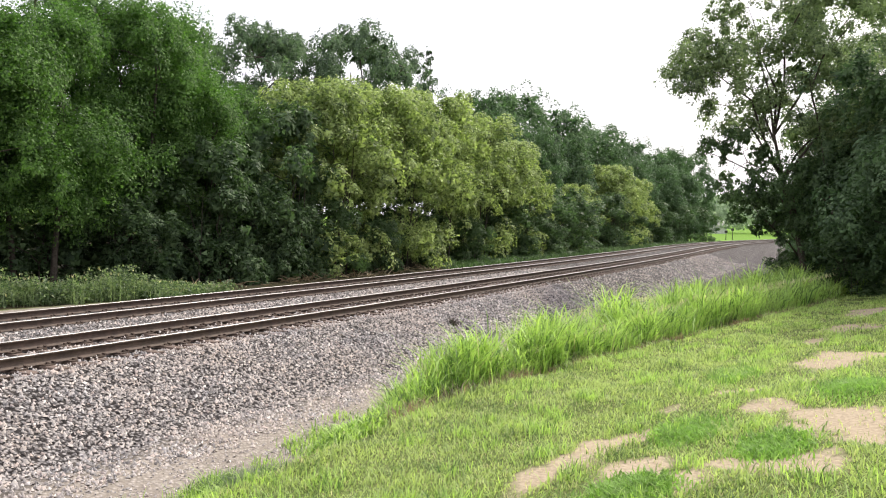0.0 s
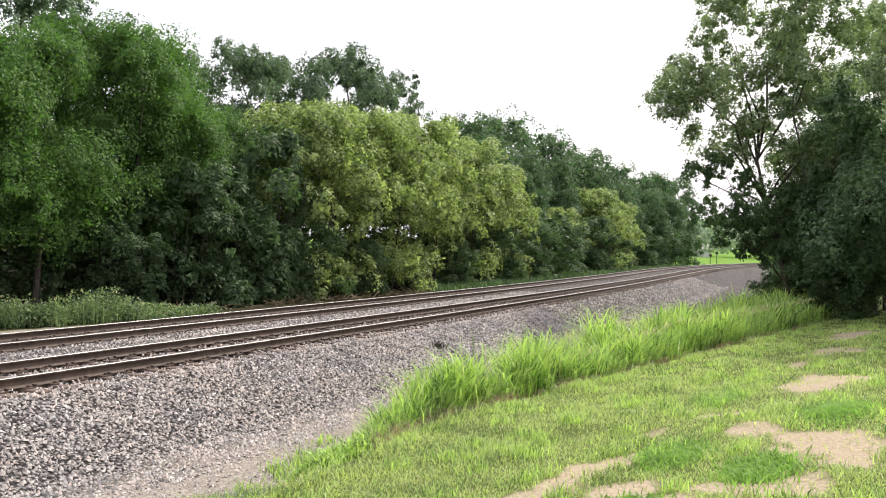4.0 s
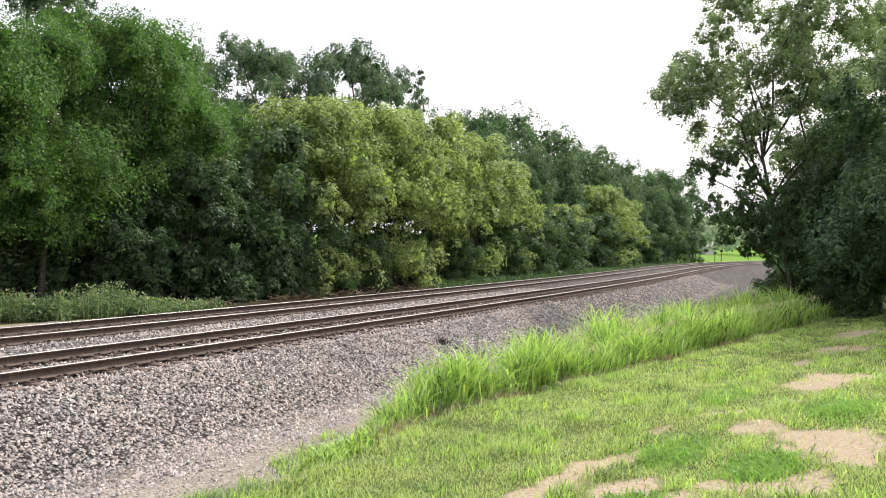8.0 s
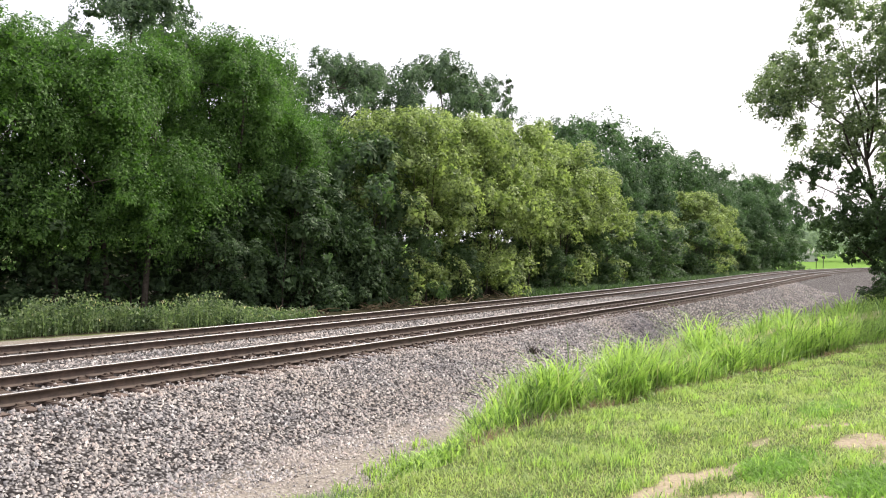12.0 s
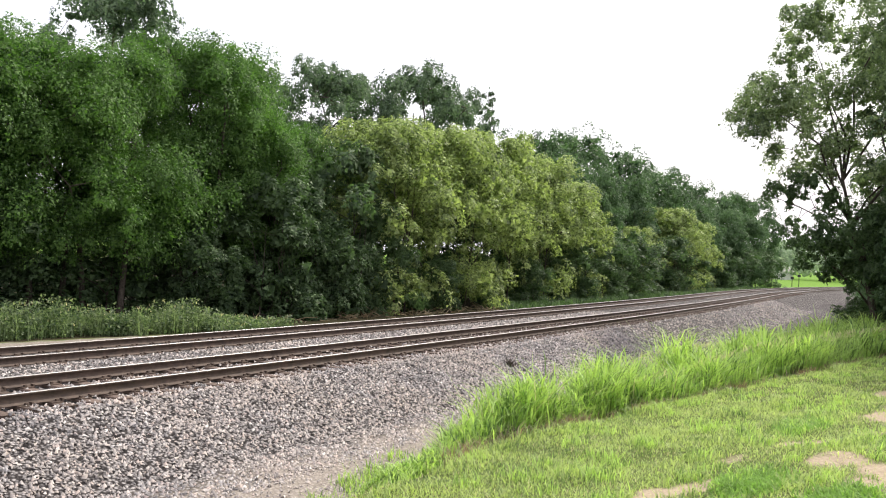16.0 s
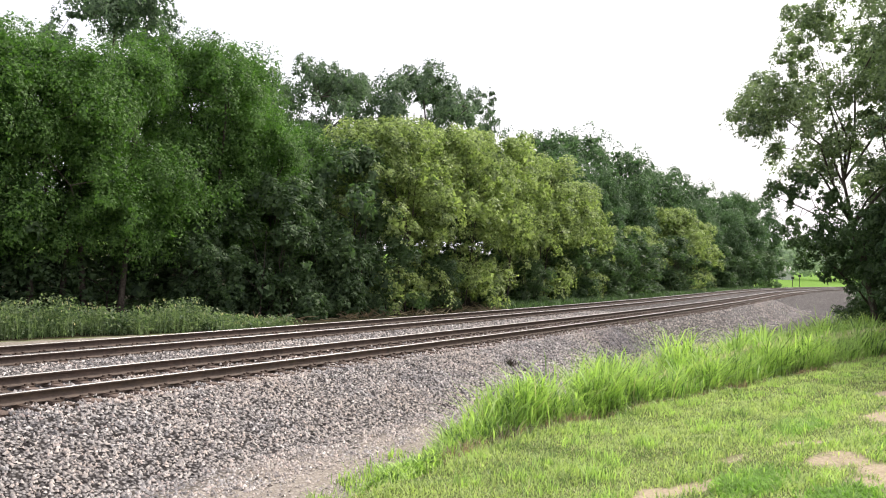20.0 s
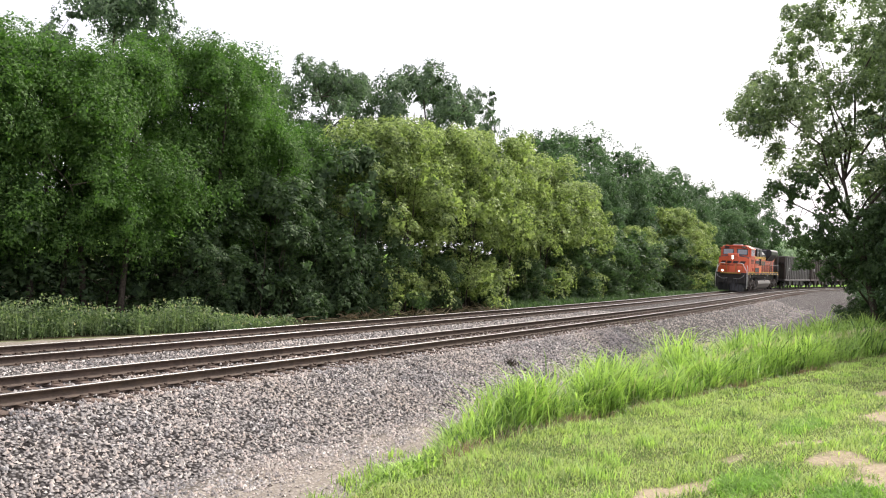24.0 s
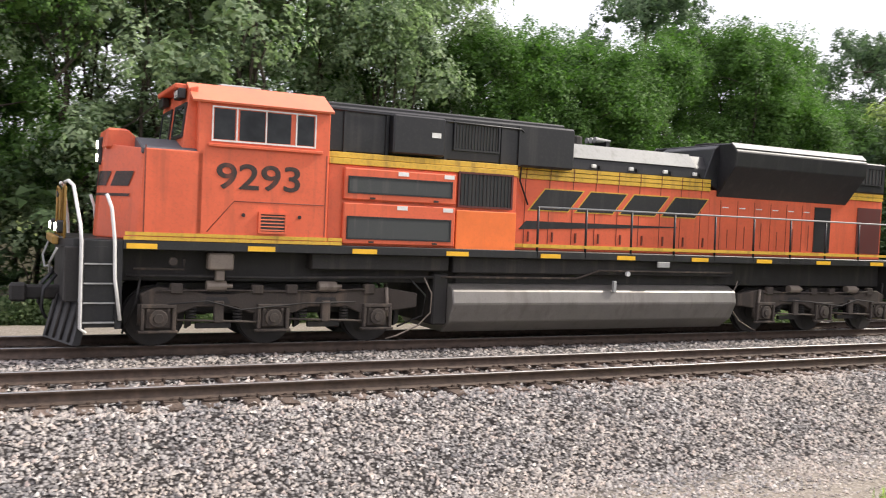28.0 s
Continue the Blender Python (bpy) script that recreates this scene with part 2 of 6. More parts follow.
def box(bm, x0, x1, y0, y1, z0, z1, bevel=0.0, m=None):
    c = bmesh.ops.create_cube(bm, size=1.0)["verts"]
    bmesh.ops.scale(bm, vec=(x1 - x0, y1 - y0, z1 - z0), verts=c)
    bmesh.ops.translate(bm, vec=((x0 + x1) / 2, (y0 + y1) / 2, (z0 + z1) / 2), verts=c)
    if bevel:
        e = list({e for v in c for e in v.link_edges})
        got = bmesh.ops.bevel(bm, geom=e, offset=bevel, segments=1, affect="EDGES", profile=0.5)
        c = got["verts"] + [v for v in c if v.is_valid]
    if m is not None:
        bmesh.ops.transform(bm, matrix=m, verts=list({v for v in c if v.is_valid}))
    return bm


def prism(bm, outline, a, b, axis="y", bevel=0.0):
    """An outline of points in two axes, pulled from a to b along the third."""
    def at(p, q):
        return {"x": (q, p[0], p[1]), "y": (p[0], q, p[1]), "z": (p[0], p[1], q)}[axis]
    va, vb = [bm.verts.new(at(p, a)) for p in outline], [bm.verts.new(at(p, b)) for p in outline]
    n = len(outline)
    fs = [bm.faces.new(va[::-1]), bm.faces.new(vb)]
    fs += [bm.faces.new((va[i], va[(i + 1) % n], vb[(i + 1) % n], vb[i])) for i in range(n)]
    bmesh.ops.recalc_face_normals(bm, faces=fs)
    if bevel:
        e = list({e for f in fs for e in f.edges})
        bmesh.ops.bevel(bm, geom=e, offset=bevel, segments=1, affect="EDGES", profile=0.5)
    return bm


def tube(bm, points, radii, sides=6, caps=True):
    """A round bar along points; radii: one, or one a point."""
    pts = [Vector(p) for p in points]
    if isinstance(radii, (int, float)):
        radii = [radii] * len(pts)
    rings = []
    ref = Vector((0.13, 0.31, 0.94))
    for i, p in enumerate(pts):
        d = (pts[min(i + 1, len(pts) - 1)] - pts[max(i - 1, 0)]).normalized()
        u = d.cross(ref)
        if u.length < 0.05:
            u = d.cross(Vector((1, 0, 0)))
        u.normalize()
        w = d.cross(u)
        rings.append([bm.verts.new(p + (u * math.cos(6.2832 * k / sides) + w * math.sin(6.2832 * k / sides)) * radii[i]) for k in range(sides)])
    for a, b in zip(rings, rings[1:]):
        for k in range(sides):
            bm.faces.new((a[k], a[(k + 1) % sides], b[(k + 1) % sides], b[k]))
    if caps:
        bm.faces.new(rings[0][::-1]), bm.faces.new(rings[-1])
    return bm


def disc(bm, centre, radius, depth, axis="y", sides=20, bevel=0.0):
    """A round plate or drum centred on a point, its axis along x, y or z."""
    m = {"x": Matrix.Rotation(math.pi / 2, 4, "Y"), "y": Matrix.Rotation(math.pi / 2, 4, "X"), "z": Matrix()}[axis]
    got = bmesh.ops.create_cone(bm, cap_ends=True, segments=sides, radius1=radius, radius2=radius, depth=depth, matrix=Matrix.Translation(centre) @ m)
    if bevel:
        e = [e for v in got["verts"] for e in v.link_edges if len(e.link_faces) == 2 and abs(e.calc_face_angle(0)) > 1.2]
        bmesh.ops.bevel(bm, geom=list(set(e)), offset=bevel, segments=2, affect="EDGES", profile=0.5)
    return bm


# ---- the line of the tracks: x runs along them, y across, z = 0 at the near rails' heads ----
NEAR_Y, SPACING, GAUGE = 13.245, 4.18, 1.505
LINE_S = np.arange(-140.0, 1000.0, 0.5)
LINE_A = np.where(LINE_S < 85, 0.00093 * LINE_S, np.maximum(0.079 - 0.0026 * (LINE_S - 85), -0.25))
LINE_X = np.concatenate([[0], np.cumsum(np.cos(LINE_A[:-1]) * 0.5)])
LINE_Y = np.concatenate([[0], np.cumsum(np.sin(LINE_A[:-1]) * 0.5)])
LINE_X -= np.interp(0, LINE_S, LINE_X)
LINE_Y += NEAR_Y - np.interp(0, LINE_S, LINE_Y)


def line(s, off=0.0):
    """The place and heading of the near track's centre line at s metres, off metres to the far side."""
    x, y, a = np.interp(s, LINE_S, LINE_X), np.interp(s, LINE_S, LINE_Y), np.interp(s, LINE_S, LINE_A)
    return x - off * np.sin(a), y + off * np.cos(a), a


def smooth(v, a, b):
    k = np.clip((v - a) / (b - a), 0, 1)
    return k * k * (3 - 2 * k)


def lumps(x, y, scale, seed=0.0):
    """Cheap rolling relief between -1 and 1."""
    return (np.sin(x * scale + 1.3 * np.sin(y * scale * 0.7 + seed)) + np.sin(y * scale * 1.31 + 1.7 * np.sin(x * scale * 0.6 + seed * 2.1))) / 2


def lawn_edge(x):
    """y at which the mown bank gives way to the tall grass in the ditch."""
    return np.minimum(np.minimum(6.1, 8.1 - 0.165 * np.clip(x, -6, 45)), 6.1 - 0.12 * (6 - np.clip(x, -6, 45)))


def height(x, y):
    v = y - np.interp(x, LINE_X, LINE_Y)
    z = np.full(np.shape(v), -0.25)
    z = z - 0.70 * np.clip((-v - 1.45) / 2.1, 0, 1) - 0.14 * smooth(-v, 3.4, 6.0)
    z = z - 0.30 * smooth(v, SPACING + 1.5, SPACING + 2.6) - 0.35 * smooth(v, 9.5, 14)
    q = lawn_edge(x) - y
    z = z + 0.85 * smooth(q, -1.3, 0.7) + 0.95 * smooth(q, 0.2, 9.0) * smooth(-x, -70, -25)
    z = z + 0.03 * lumps(x, y, 1.7) * smooth(q, 0, 1) + 0.012 * lumps(x, y, 6.1, 2.0) + 0.02 * lumps(x, y, 3.3, 5.0) * smooth(-v, 1.6, 3)
    z = z + 0.25 * lumps(x, y, 0.12, 1.0) * smooth(v, 12, 30)
    return z


def axis_steps(pieces):
    out = []
    for a, b, d in pieces:
        out += list(np.arange(a, b, d))
    return np.array(out + [pieces[-1][1]])


DIRT = [(16.2, 0.75, 1.3, 0.8), (8.45, 0.75, 0.6, 0.42), (7.5, 1.5, 0.4, 0.3), (11.05, 1.32, 0.55, 0.26), (10.4, 0.6, 0.7, 0.46), (9.75, 2.5, 0.45, 0.24), (9.1, 2.66, 0.4, 0.22), (8.45, 2.8, 0.4, 0.24), (7.45, 2.95, 0.5, 0.22), (7.97, 2.11, 0.5, 0.30), (8.3, 1.17, 0.42, 0.24), (19.95, 1.55, 0.9, 0.34), (12.5, 1.95, 0.4, 0.24), (13.5, 0.95, 0.5, 0.22), (23.1, 0.9, 1.4, 0.6), (9.8, 0.12, 0.6, 0.34), (11.5, 2.35, 0.4, 0.14), (29.0, 0.6, 2.2, 0.6)]


def dirt_zone(x, y):
    d = np.zeros(np.shape(x))
    for cx, cy, rx, ry in DIRT:
        r = np.hypot((x - cx + 0.3 * lumps(x, y, 2.3, cx)) / rx, (y - cy + 0.16 * lumps(x, y, 3.1, cy) + 0.08 * (x - cx)) / ry)
        d = np.maximum(d, 1.02 * (1 - smooth(r, 0.15, 1.75)))
    return d * (0.86 + 0.26 * lumps(x, y, 5.6, 1.0) + 0.16 * lumps(x, y, 11.0, 3.0))


def build_ground():
    xs = axis_steps([(-900, -120, 60), (-120, -20, 8), (-20, 0, 0.8), (0, 32, 0.25), (32, 60, 0.6), (60, 150, 2.5), (150, 400, 16), (400, 2500, 140)])
    ys = axis_steps([(-1200, -100, 90), (-100, -12, 8), (-12, -2, 0.8), (-2, 13, 0.22), (13, 26, 0.35), (26, 60, 2), (60, 160, 10), (160, 2400, 120)])
    X, Y = np.meshgrid(xs, ys, indexing="ij")
    Z = height(X, Y)
    nx, ny = X.shape
    i = np.arange(nx * ny).reshape(nx, ny)
    faces = np.stack([i[:-1, :-1], i[1:, :-1], i[1:, 1:], i[:-1, 1:]], -1).reshape(-1, 4)
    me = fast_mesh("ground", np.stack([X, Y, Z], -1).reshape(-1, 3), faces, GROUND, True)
    v = Y - np.interp(X, LINE_X, LINE_Y)
    q = lawn_edge(X) - Y
    grav = smooth(v, -7.6, -6.8) * smooth(-q + 0.65 * (1 - smooth(X, 9.5, 12.5)), -0.1, 0.4) * (1 - smooth(v, SPACING + 2.2, SPACING + 2.9))
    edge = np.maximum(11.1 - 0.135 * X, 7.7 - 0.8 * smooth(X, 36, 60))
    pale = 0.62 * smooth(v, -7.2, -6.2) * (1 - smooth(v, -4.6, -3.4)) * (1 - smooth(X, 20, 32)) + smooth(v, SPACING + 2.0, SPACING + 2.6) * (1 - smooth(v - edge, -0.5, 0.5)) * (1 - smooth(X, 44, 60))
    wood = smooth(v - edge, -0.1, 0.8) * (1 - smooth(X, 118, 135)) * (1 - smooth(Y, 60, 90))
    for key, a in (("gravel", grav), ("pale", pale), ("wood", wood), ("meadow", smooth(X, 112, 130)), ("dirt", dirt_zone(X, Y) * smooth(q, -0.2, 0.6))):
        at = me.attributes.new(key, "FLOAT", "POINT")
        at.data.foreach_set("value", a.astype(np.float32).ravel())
    tagged(put("ground", me), "gravel, mown bank, bare dirt and woodland soil sheet", "ground", kind="structure")


build_ground()


# ---- rails, ties and plates ----
def rail_mesh(off, z):
    """A rail of 0.18 m, web and flange and worn head, along the line."""
    prof = [(-0.075, -0.185), (0.075, -0.185), (0.075, -0.172), (0.012, -0.150), (0.010, -0.050), (0.036, -0.036), (0.036, -0.006), (0.030, 0.0), (-0.030, 0.0), (-0.036, -0.006), (-0.036, -0.036), (-0.010, -0.050), (-0.012, -0.150), (-0.075, -0.172)]
    ss = np.concatenate([np.arange(-60, 60, 2.0), np.arange(60, 260, 4.0)])
    rings = []
    for s in ss:
        x, y, a = line(s, off)
        rings.append([(x - p * math.sin(a), y + p * math.cos(a), z + h) for p, h in prof])
    k, verts = len(prof), np.array(rings).reshape(-1, 3)
    faces, index = [], []
    for r in range(len(ss) - 1):
        for j in range(k):
            faces.append((r * k + j, r * k + (j + 1) % k, (r + 1) * k + (j + 1) % k, (r + 1) * k + j))
            index.append(1 if j in (6, 7, 8) else 0)
    return fast_mesh("rail", verts, faces, [RUST, POLISHED], False, index)


def tie_mesh(seed):
    r = random.Random(seed)
    bm = bmesh.new()
    box(bm, -0.115, 0.115, -1.30, 1.30, -0.17, 0.0, 0.012)
    for v in bm.verts:
        v.co += Vector((r.uniform(-0.008, 0.008), r.uniform(-0.03, 0.03), r.uniform(-0.008, 0.006)))
    me = bpy.data.meshes.new("tie")
    bm.to_mesh(me), bm.free()
    me.materials.append(TIE)
    return me


def build_track(name, label, off, z, ties):
    t = thing(name, label, "railway track", kind="structure")
    for side in (-1, 1):
        put("rail", rail_mesh(off + side * GAUGE / 2, z), t)
    kinds = [tie_mesh(i) for i in range(4)]
    r = random.Random(off)
    plates, spikes = bmesh.new(), bmesh.new()
    for i in range(ties):
        s = -14 + i * 0.535
        x, y, a = line(s, off)
        put("tie", kinds[i % 4], t, "", pose(x, y, z - 0.2 + r.uniform(-0.01, 0.008), 0, 0, math.degrees(a) + r.uniform(-1.2, 1.2)))
        if s < 75:
            for side in (-1, 1):
                px, py, _ = line(s, off + side * GAUGE / 2)
                box(plates, -0.10, 0.10, -0.18, 0.18, 0, 0.018, 0, pose(px, py, z - 0.2, 0, 0, math.degrees(a)))
                for e in (-0.10, 0.10):
                    box(spikes, -0.018, 0.018, e - 0.022, e + 0.022, 0.012, 0.05, 0, pose(px + r.uniform(-0.05, 0.05), py, z - 0.2, 0, 0, math.degrees(a)))
                    box(spikes, 0.13, 0.16, e * 0.8 - 0.04, e * 0.8 + 0.04, -0.02, 0.05, 0, pose(px, py, z - 0.2, 0, 0, math.degrees(a)))
    tagged(part("tie_plates", plates, RUST, t, "rusty steel tie plates"), kind="stuff")
    tagged(part("spikes", spikes, RUST, t, "rusty rail spikes and anchors"), kind="stuff")


build_track("track_near", "railway track with rusty rails on weathered wooden ties", 0.0, 0.0, 230)
build_track("track_far", "railway track with rusty rails on wooden ties, polished heads", SPACING, -0.06, 230)


def stones_mesh(px, py, pz, size, seed):
    """Broken stones as squat faceted lumps sunk into the bed, joined."""
    g = np.random.default_rng(seed)
    n = len(px)
    base = np.array([(1, 0, -0.4), (0, 1, -0.4), (-1, 0, -0.4), (0, -1, -0.4), (0, 0, 1)], float)
    v = base[None] * g.uniform(0.6, 1.15, (n, 5, 1)) + g.normal(0, 0.2, (n, 5, 3))
    v *= np.stack([g.uniform(0.8, 1.4, n), g.uniform(0.7, 1.1, n), g.uniform(0.65, 1.2, n)], -1)[:, None]
    ang, tip = g.uniform(0, 6.28, n), g.normal(0, 0.5, n)
    c, s = np.cos(ang)[:, None], np.sin(ang)[:, None]
    ct, st = np.cos(tip)[:, None], np.sin(tip)[:, None]
    y2, z2 = v[..., 1] * ct - v[..., 2] * st, v[..., 1] * st + v[..., 2] * ct
    v = np.stack([v[..., 0] * c - y2 * s, v[..., 0] * s + y2 * c, z2], -1) * np.asarray(size)[:, None, None]
    v += np.stack([px, py, pz], -1)[:, None]
    f = np.array([(0, 1, 4), (1, 2, 4), (2, 3, 4), (3, 0, 4)])
    return fast_mesh("stones", v.reshape(-1, 3), (f[None] + 5 * np.arange(n)[:, None, None]).reshape(-1, 3), STONE)


def build_ballast():
    g = np.random.default_rng(5)

    def strip(count, s0, s1, v0, v1, lo, hi, near):
        s = s0 + (s1 - s0) * g.random(count) ** near
        v = g.uniform(v0, v1, count)
        x, y, a = line(s)
        x, y = x - v * np.sin(a), y + v * np.cos(a)
        return x, y, height(x, y) + 0.010, g.uniform(lo, hi, count)
    sets = [strip(42000, -4, 34, -4.7, -1.05, 0.017, 0.041, 1.3), strip(8000, -2, 24, -6.6, -4.3, 0.010, 0.030, 1.2), strip(6000, 34, 80, -4.6, -1.05, 0.03, 0.05, 1.0),
            strip(9500, -4, 36, -0.66, 0.66, 0.02, 0.042, 1.3), strip(5000, -4, 36, -1.42, -0.86, 0.02, 0.044, 1.3), strip(10000, -4, 45, 1.0, SPACING - 1.0, 0.022, 0.045, 1.3), strip(3500, 2, 50, SPACING + 1.0, SPACING + 2.4, 0.022, 0.045, 1.0)]
    x, y, z, k = (np.concatenate(c) for c in zip(*sets))
    # stones kicked up over the tie ends
    e = g.random(len(x)) < 0.10
    v = y - np.interp(x, LINE_X, LINE_Y)
    z = z + np.where(e & (np.abs(v) < 1.45), 0.05, 0.0)
    tagged(put("ballast", stones_mesh(x, y, z, k, 6)), "crushed grey and pinkish ballast stones along the tracks", "ballast", kind="stuff")


build_ballast()

# ---- trees and grass ----
def leaf_faces(C, A, B, L, W):
    """Pointed leaves: centres, long axes, cross axes, lengths and widths, one wedge each."""
    a, b = A * (L / 2)[:, None], B * (W * 0.72)[:, None]
    v = np.stack([C - a * 0.6 - b, C - a * 0.35 + b, C + a * 1.15], 1)
    return v.reshape(-1, 3), np.arange(len(C) * 3).reshape(-1, 3)


def unit(v):
    return v / (np.linalg.norm(v, axis=-1, keepdims=True) + 1e-9)


def crown_lobes(g, count, height_, low, radius, top_heavy, lean):
    """Centres and radii of the leafy lobes that make up a crown between low and height_."""
    out = []
    for i in range(count):
        h = low + (height_ - low) * g.random() ** top_heavy
        k = (h - low) / (height_ - low)
        spread = radius * (0.35 + 0.65 * math.sin(math.pi * min(1, 0.18 + 0.80 * k)) ** 0.8)
        r = radius * g.uniform(0.13, 0.30)
        a, d = g.uniform(0, 6.283), spread * math.sqrt(g.uniform(0.12, 1.0)) - r * 0.3
        out.append((d * math.cos(a) + lean[0] * k, d * math.sin(a) + lean[1] * k, min(h, height_ - r * 0.75), r))
    return np.array(out)


def make_tree(name, label, seed, height_, low, radius, lobes, leaves, leaf, mat, trunks=1, droop=0.5, top_heavy=0.8, thick=0.16, lean=(0, 0), flat=0.75, frond=0.8, fat=1.0, fill=11, given=None):
    """A tree or bush: tapered trunk, limbs to each lobe of the crown, and single leaves on the lobes."""
    g = np.random.default_rng(seed)
    t = thing(name, label, "tree" if trunks < 4 else "bush", "trees beside the tracks")
    cl = crown_lobes(g, lobes, height_, low, radius, top_heavy, lean)
    cl[:, 3] *= fat
    if given is not None:
        cl = given
    wood = bmesh.new()
    bases = [Vector((0.0, 0.0, -0.3))] if trunks == 1 else [Vector((g.uniform(-1, 1) * radius * 0.35, g.uniform(-1, 1) * radius * 0.35, -0.3)) for _ in range(trunks)]
    stems = []
    for b in bases:
        top = Vector((b.x + lean[0] * 0.8 + g.uniform(-1, 1) * radius * 0.2, b.y + lean[1] * 0.8 + g.uniform(-1, 1) * radius * 0.2, low + (height_ - low) * g.uniform(0.6, 0.85)))
        pts = [b.lerp(top, k / 6) + Vector((g.uniform(-1, 1), g.uniform(-1, 1), 0)) * 0.05 * height_ * 0.2 * (k > 0) for k in range(7)]
        tube(wood, pts, [thick * (1.25 if k == 0 else 1) * (1 - 0.85 * k / 6) / math.sqrt(max(1, trunks * 0.6)) for k in range(7)], 8)
        stems.append(pts)
    part("trunk", wood, BARK, t, "", True)
    # main limbs: each serves the lobes nearest to it and forks out to them
    seeds = cl[g.choice(len(cl), min(8, len(cl)), replace=False)]
    near = np.argmin(np.linalg.norm(cl[:, None, :3] - seeds[None, :, :3], axis=2), axis=1)
    for c in range(len(seeds)):
        own = cl[near == c]
        if not len(own):
            continue
        end = Vector(own[:, :3].mean(axis=0))
        p = min(stems, key=lambda s: (s[3].xy - end.xy).length)
        fork = p[int(np.clip(round(6 * (end.z * 0.55) / max(p[-1].z, 0.1)), 1, 5))]
        path = [fork.lerp(end, k / 4) + Vector((g.normal(0, 0.05), g.normal(0, 0.05), 0.10 * math.sin(k * 0.785))) * (end - fork).length * (0 < k) for k in range(5)]
        w = thick * 0.42
        limb = bmesh.new()
        tube(limb, path, [w * (1 - 0.17 * k) for k in range(5)], 6)
        nodes = [(q, w * 0.42) for q in path[1:]]
        rest = sorted((min((q - Vector(o[:3])).length for q in path[1:]), i) for i, o in enumerate(own))
        for _, i in rest:
            x, y, z, r = own[i]
            tip = Vector((x, y, z))
            a, wide = min(nodes, key=lambda q: (q[0] - tip).length)
            mid = a.lerp(tip, 0.55) + Vector((g.normal(0, 0.08), g.normal(0, 0.08), 0.06)) * (tip - a).length
            tube(limb, [a, mid, tip], [wide * 0.8, wide * 0.6, wide * 0.35], 4, False)
            nodes += [(mid, wide * 0.6), (tip, wide * 0.5)]
            d = unit(g.normal(0, 1, 3) + np.array([x, y, 0.3]) * 0.25) * r * 0.8
            tube(limb, [mid.lerp(tip, 0.6), tip + Vector(d)], [wide * 0.3, wide * 0.1], 3, False)
        part("limb", limb, BARK, t, "", True)
    # clumps: small leafy domes that stud each lobe, their rims hanging, and a few coarse leaves inside it
    share = cl[:, 3] ** 2
    per = 64
    n = leaves // per
    up = np.array([0.0, 0.0, 1.0])
    pick = g.choice(len(cl), n, p=share / share.sum())
    d = unit(g.normal(0, 1, (n, 3)) + up * 0.5)
    base = cl[pick, :3] + d * (cl[pick, 3] * g.uniform(0.74, 1.10, n))[:, None] * np.array([1, 1, flat])
    top = unit(d * 0.8 + up * (0.9 - 0.3 * droop))
    reach = frond * 0.50 * g.uniform(0.55, 1.45, n)
    k = np.repeat(np.arange(n), per)
    e = unit(g.normal(0, 1, (n * per, 3)) + top[k] * 1.3)
    C = base[k] + e * (reach[k] * g.uniform(0.35, 1.0, n * per) ** 0.6)[:, None]
    flatness = np.hypot(e[:, 0], e[:, 1])
    C[:, 2] -= reach[k] * droop * 0.95 * flatness ** 2 * g.uniform(0.5, 1.3, n * per)
    N = unit(e * 0.7 + top[k] * 0.5 + g.normal(0, 0.42, (n * per, 3)))
    A = unit(e - top[k] * (e * top[k]).sum(1, keepdims=True) - up * (0.8 * droop) + g.normal(0, 0.34, (n * per, 3)))
    A = unit(A - N * (A * N).sum(1, keepdims=True))
    B = unit(np.cross(A, N))
    L = leaf * g.uniform(0.6, 1.35, n * per)
    v, f = leaf_faces(C, A, B, L, L * g.uniform(0.36, 0.54, n * per))
    m = int(1.7 * leaves / fill)
    pick = g.choice(len(cl), m, p=share / share.sum())
    C = cl[pick, :3] + unit(g.normal(0, 1, (m, 3))) * (cl[pick, 3] * g.uniform(0, 0.55, m))[:, None] * np.array([1, 1, flat])
    A = unit(g.normal(0, 1, (m, 3)))
    v2, f2 = leaf_faces(C, A, unit(np.cross(A, g.normal(0, 1, (m, 3)))), leaf * g.uniform(1.5, 2.3, m), leaf * g.uniform(0.8, 1.2, m))
    put("crown", fast_mesh("crown", np.concatenate([v, v2]), np.concatenate([f, f2 + len(v)]), mat), t)
    return t


def plant(kind, x, y, size=1.0, turn=0.0, label="", wide=1.0):
    at = Matrix.Translation((x, y, float(height(np.array(x), np.array(y))))) @ Matrix.Rotation(radians(turn), 4, "Z") @ Matrix.Diagonal((size * wide, size * wide, size, 1))
    if not kind.get("used"):
        kind["used"] = True
        kind["tree"].matrix_basis = at
        ob = kind["tree"]
    else:
        ob = copy_thing(kind["tree"], at)
        ob.matrix_basis = at
    if label:
        tagged(ob, label)
    return ob


def bough_lobes(boughs, seed, depth, small=4):
    """Boughs (y, z, radius) reaching out over the ditch, each with smaller lobes about it."""
    g = np.random.default_rng(seed)
    out = []
    for y, z, r in boughs:
        x = g.uniform(-depth, depth)
        out.append((x, y, z, r * 0.72))
        for _ in range(small):
            a = unit(g.normal(0, 1, 3)) * r * np.array([1.8, 1.15, 1.0])
            out.append((x + a[0], y + a[1], z + a[2], r * g.uniform(0.32, 0.58)))
    return np.array(out)


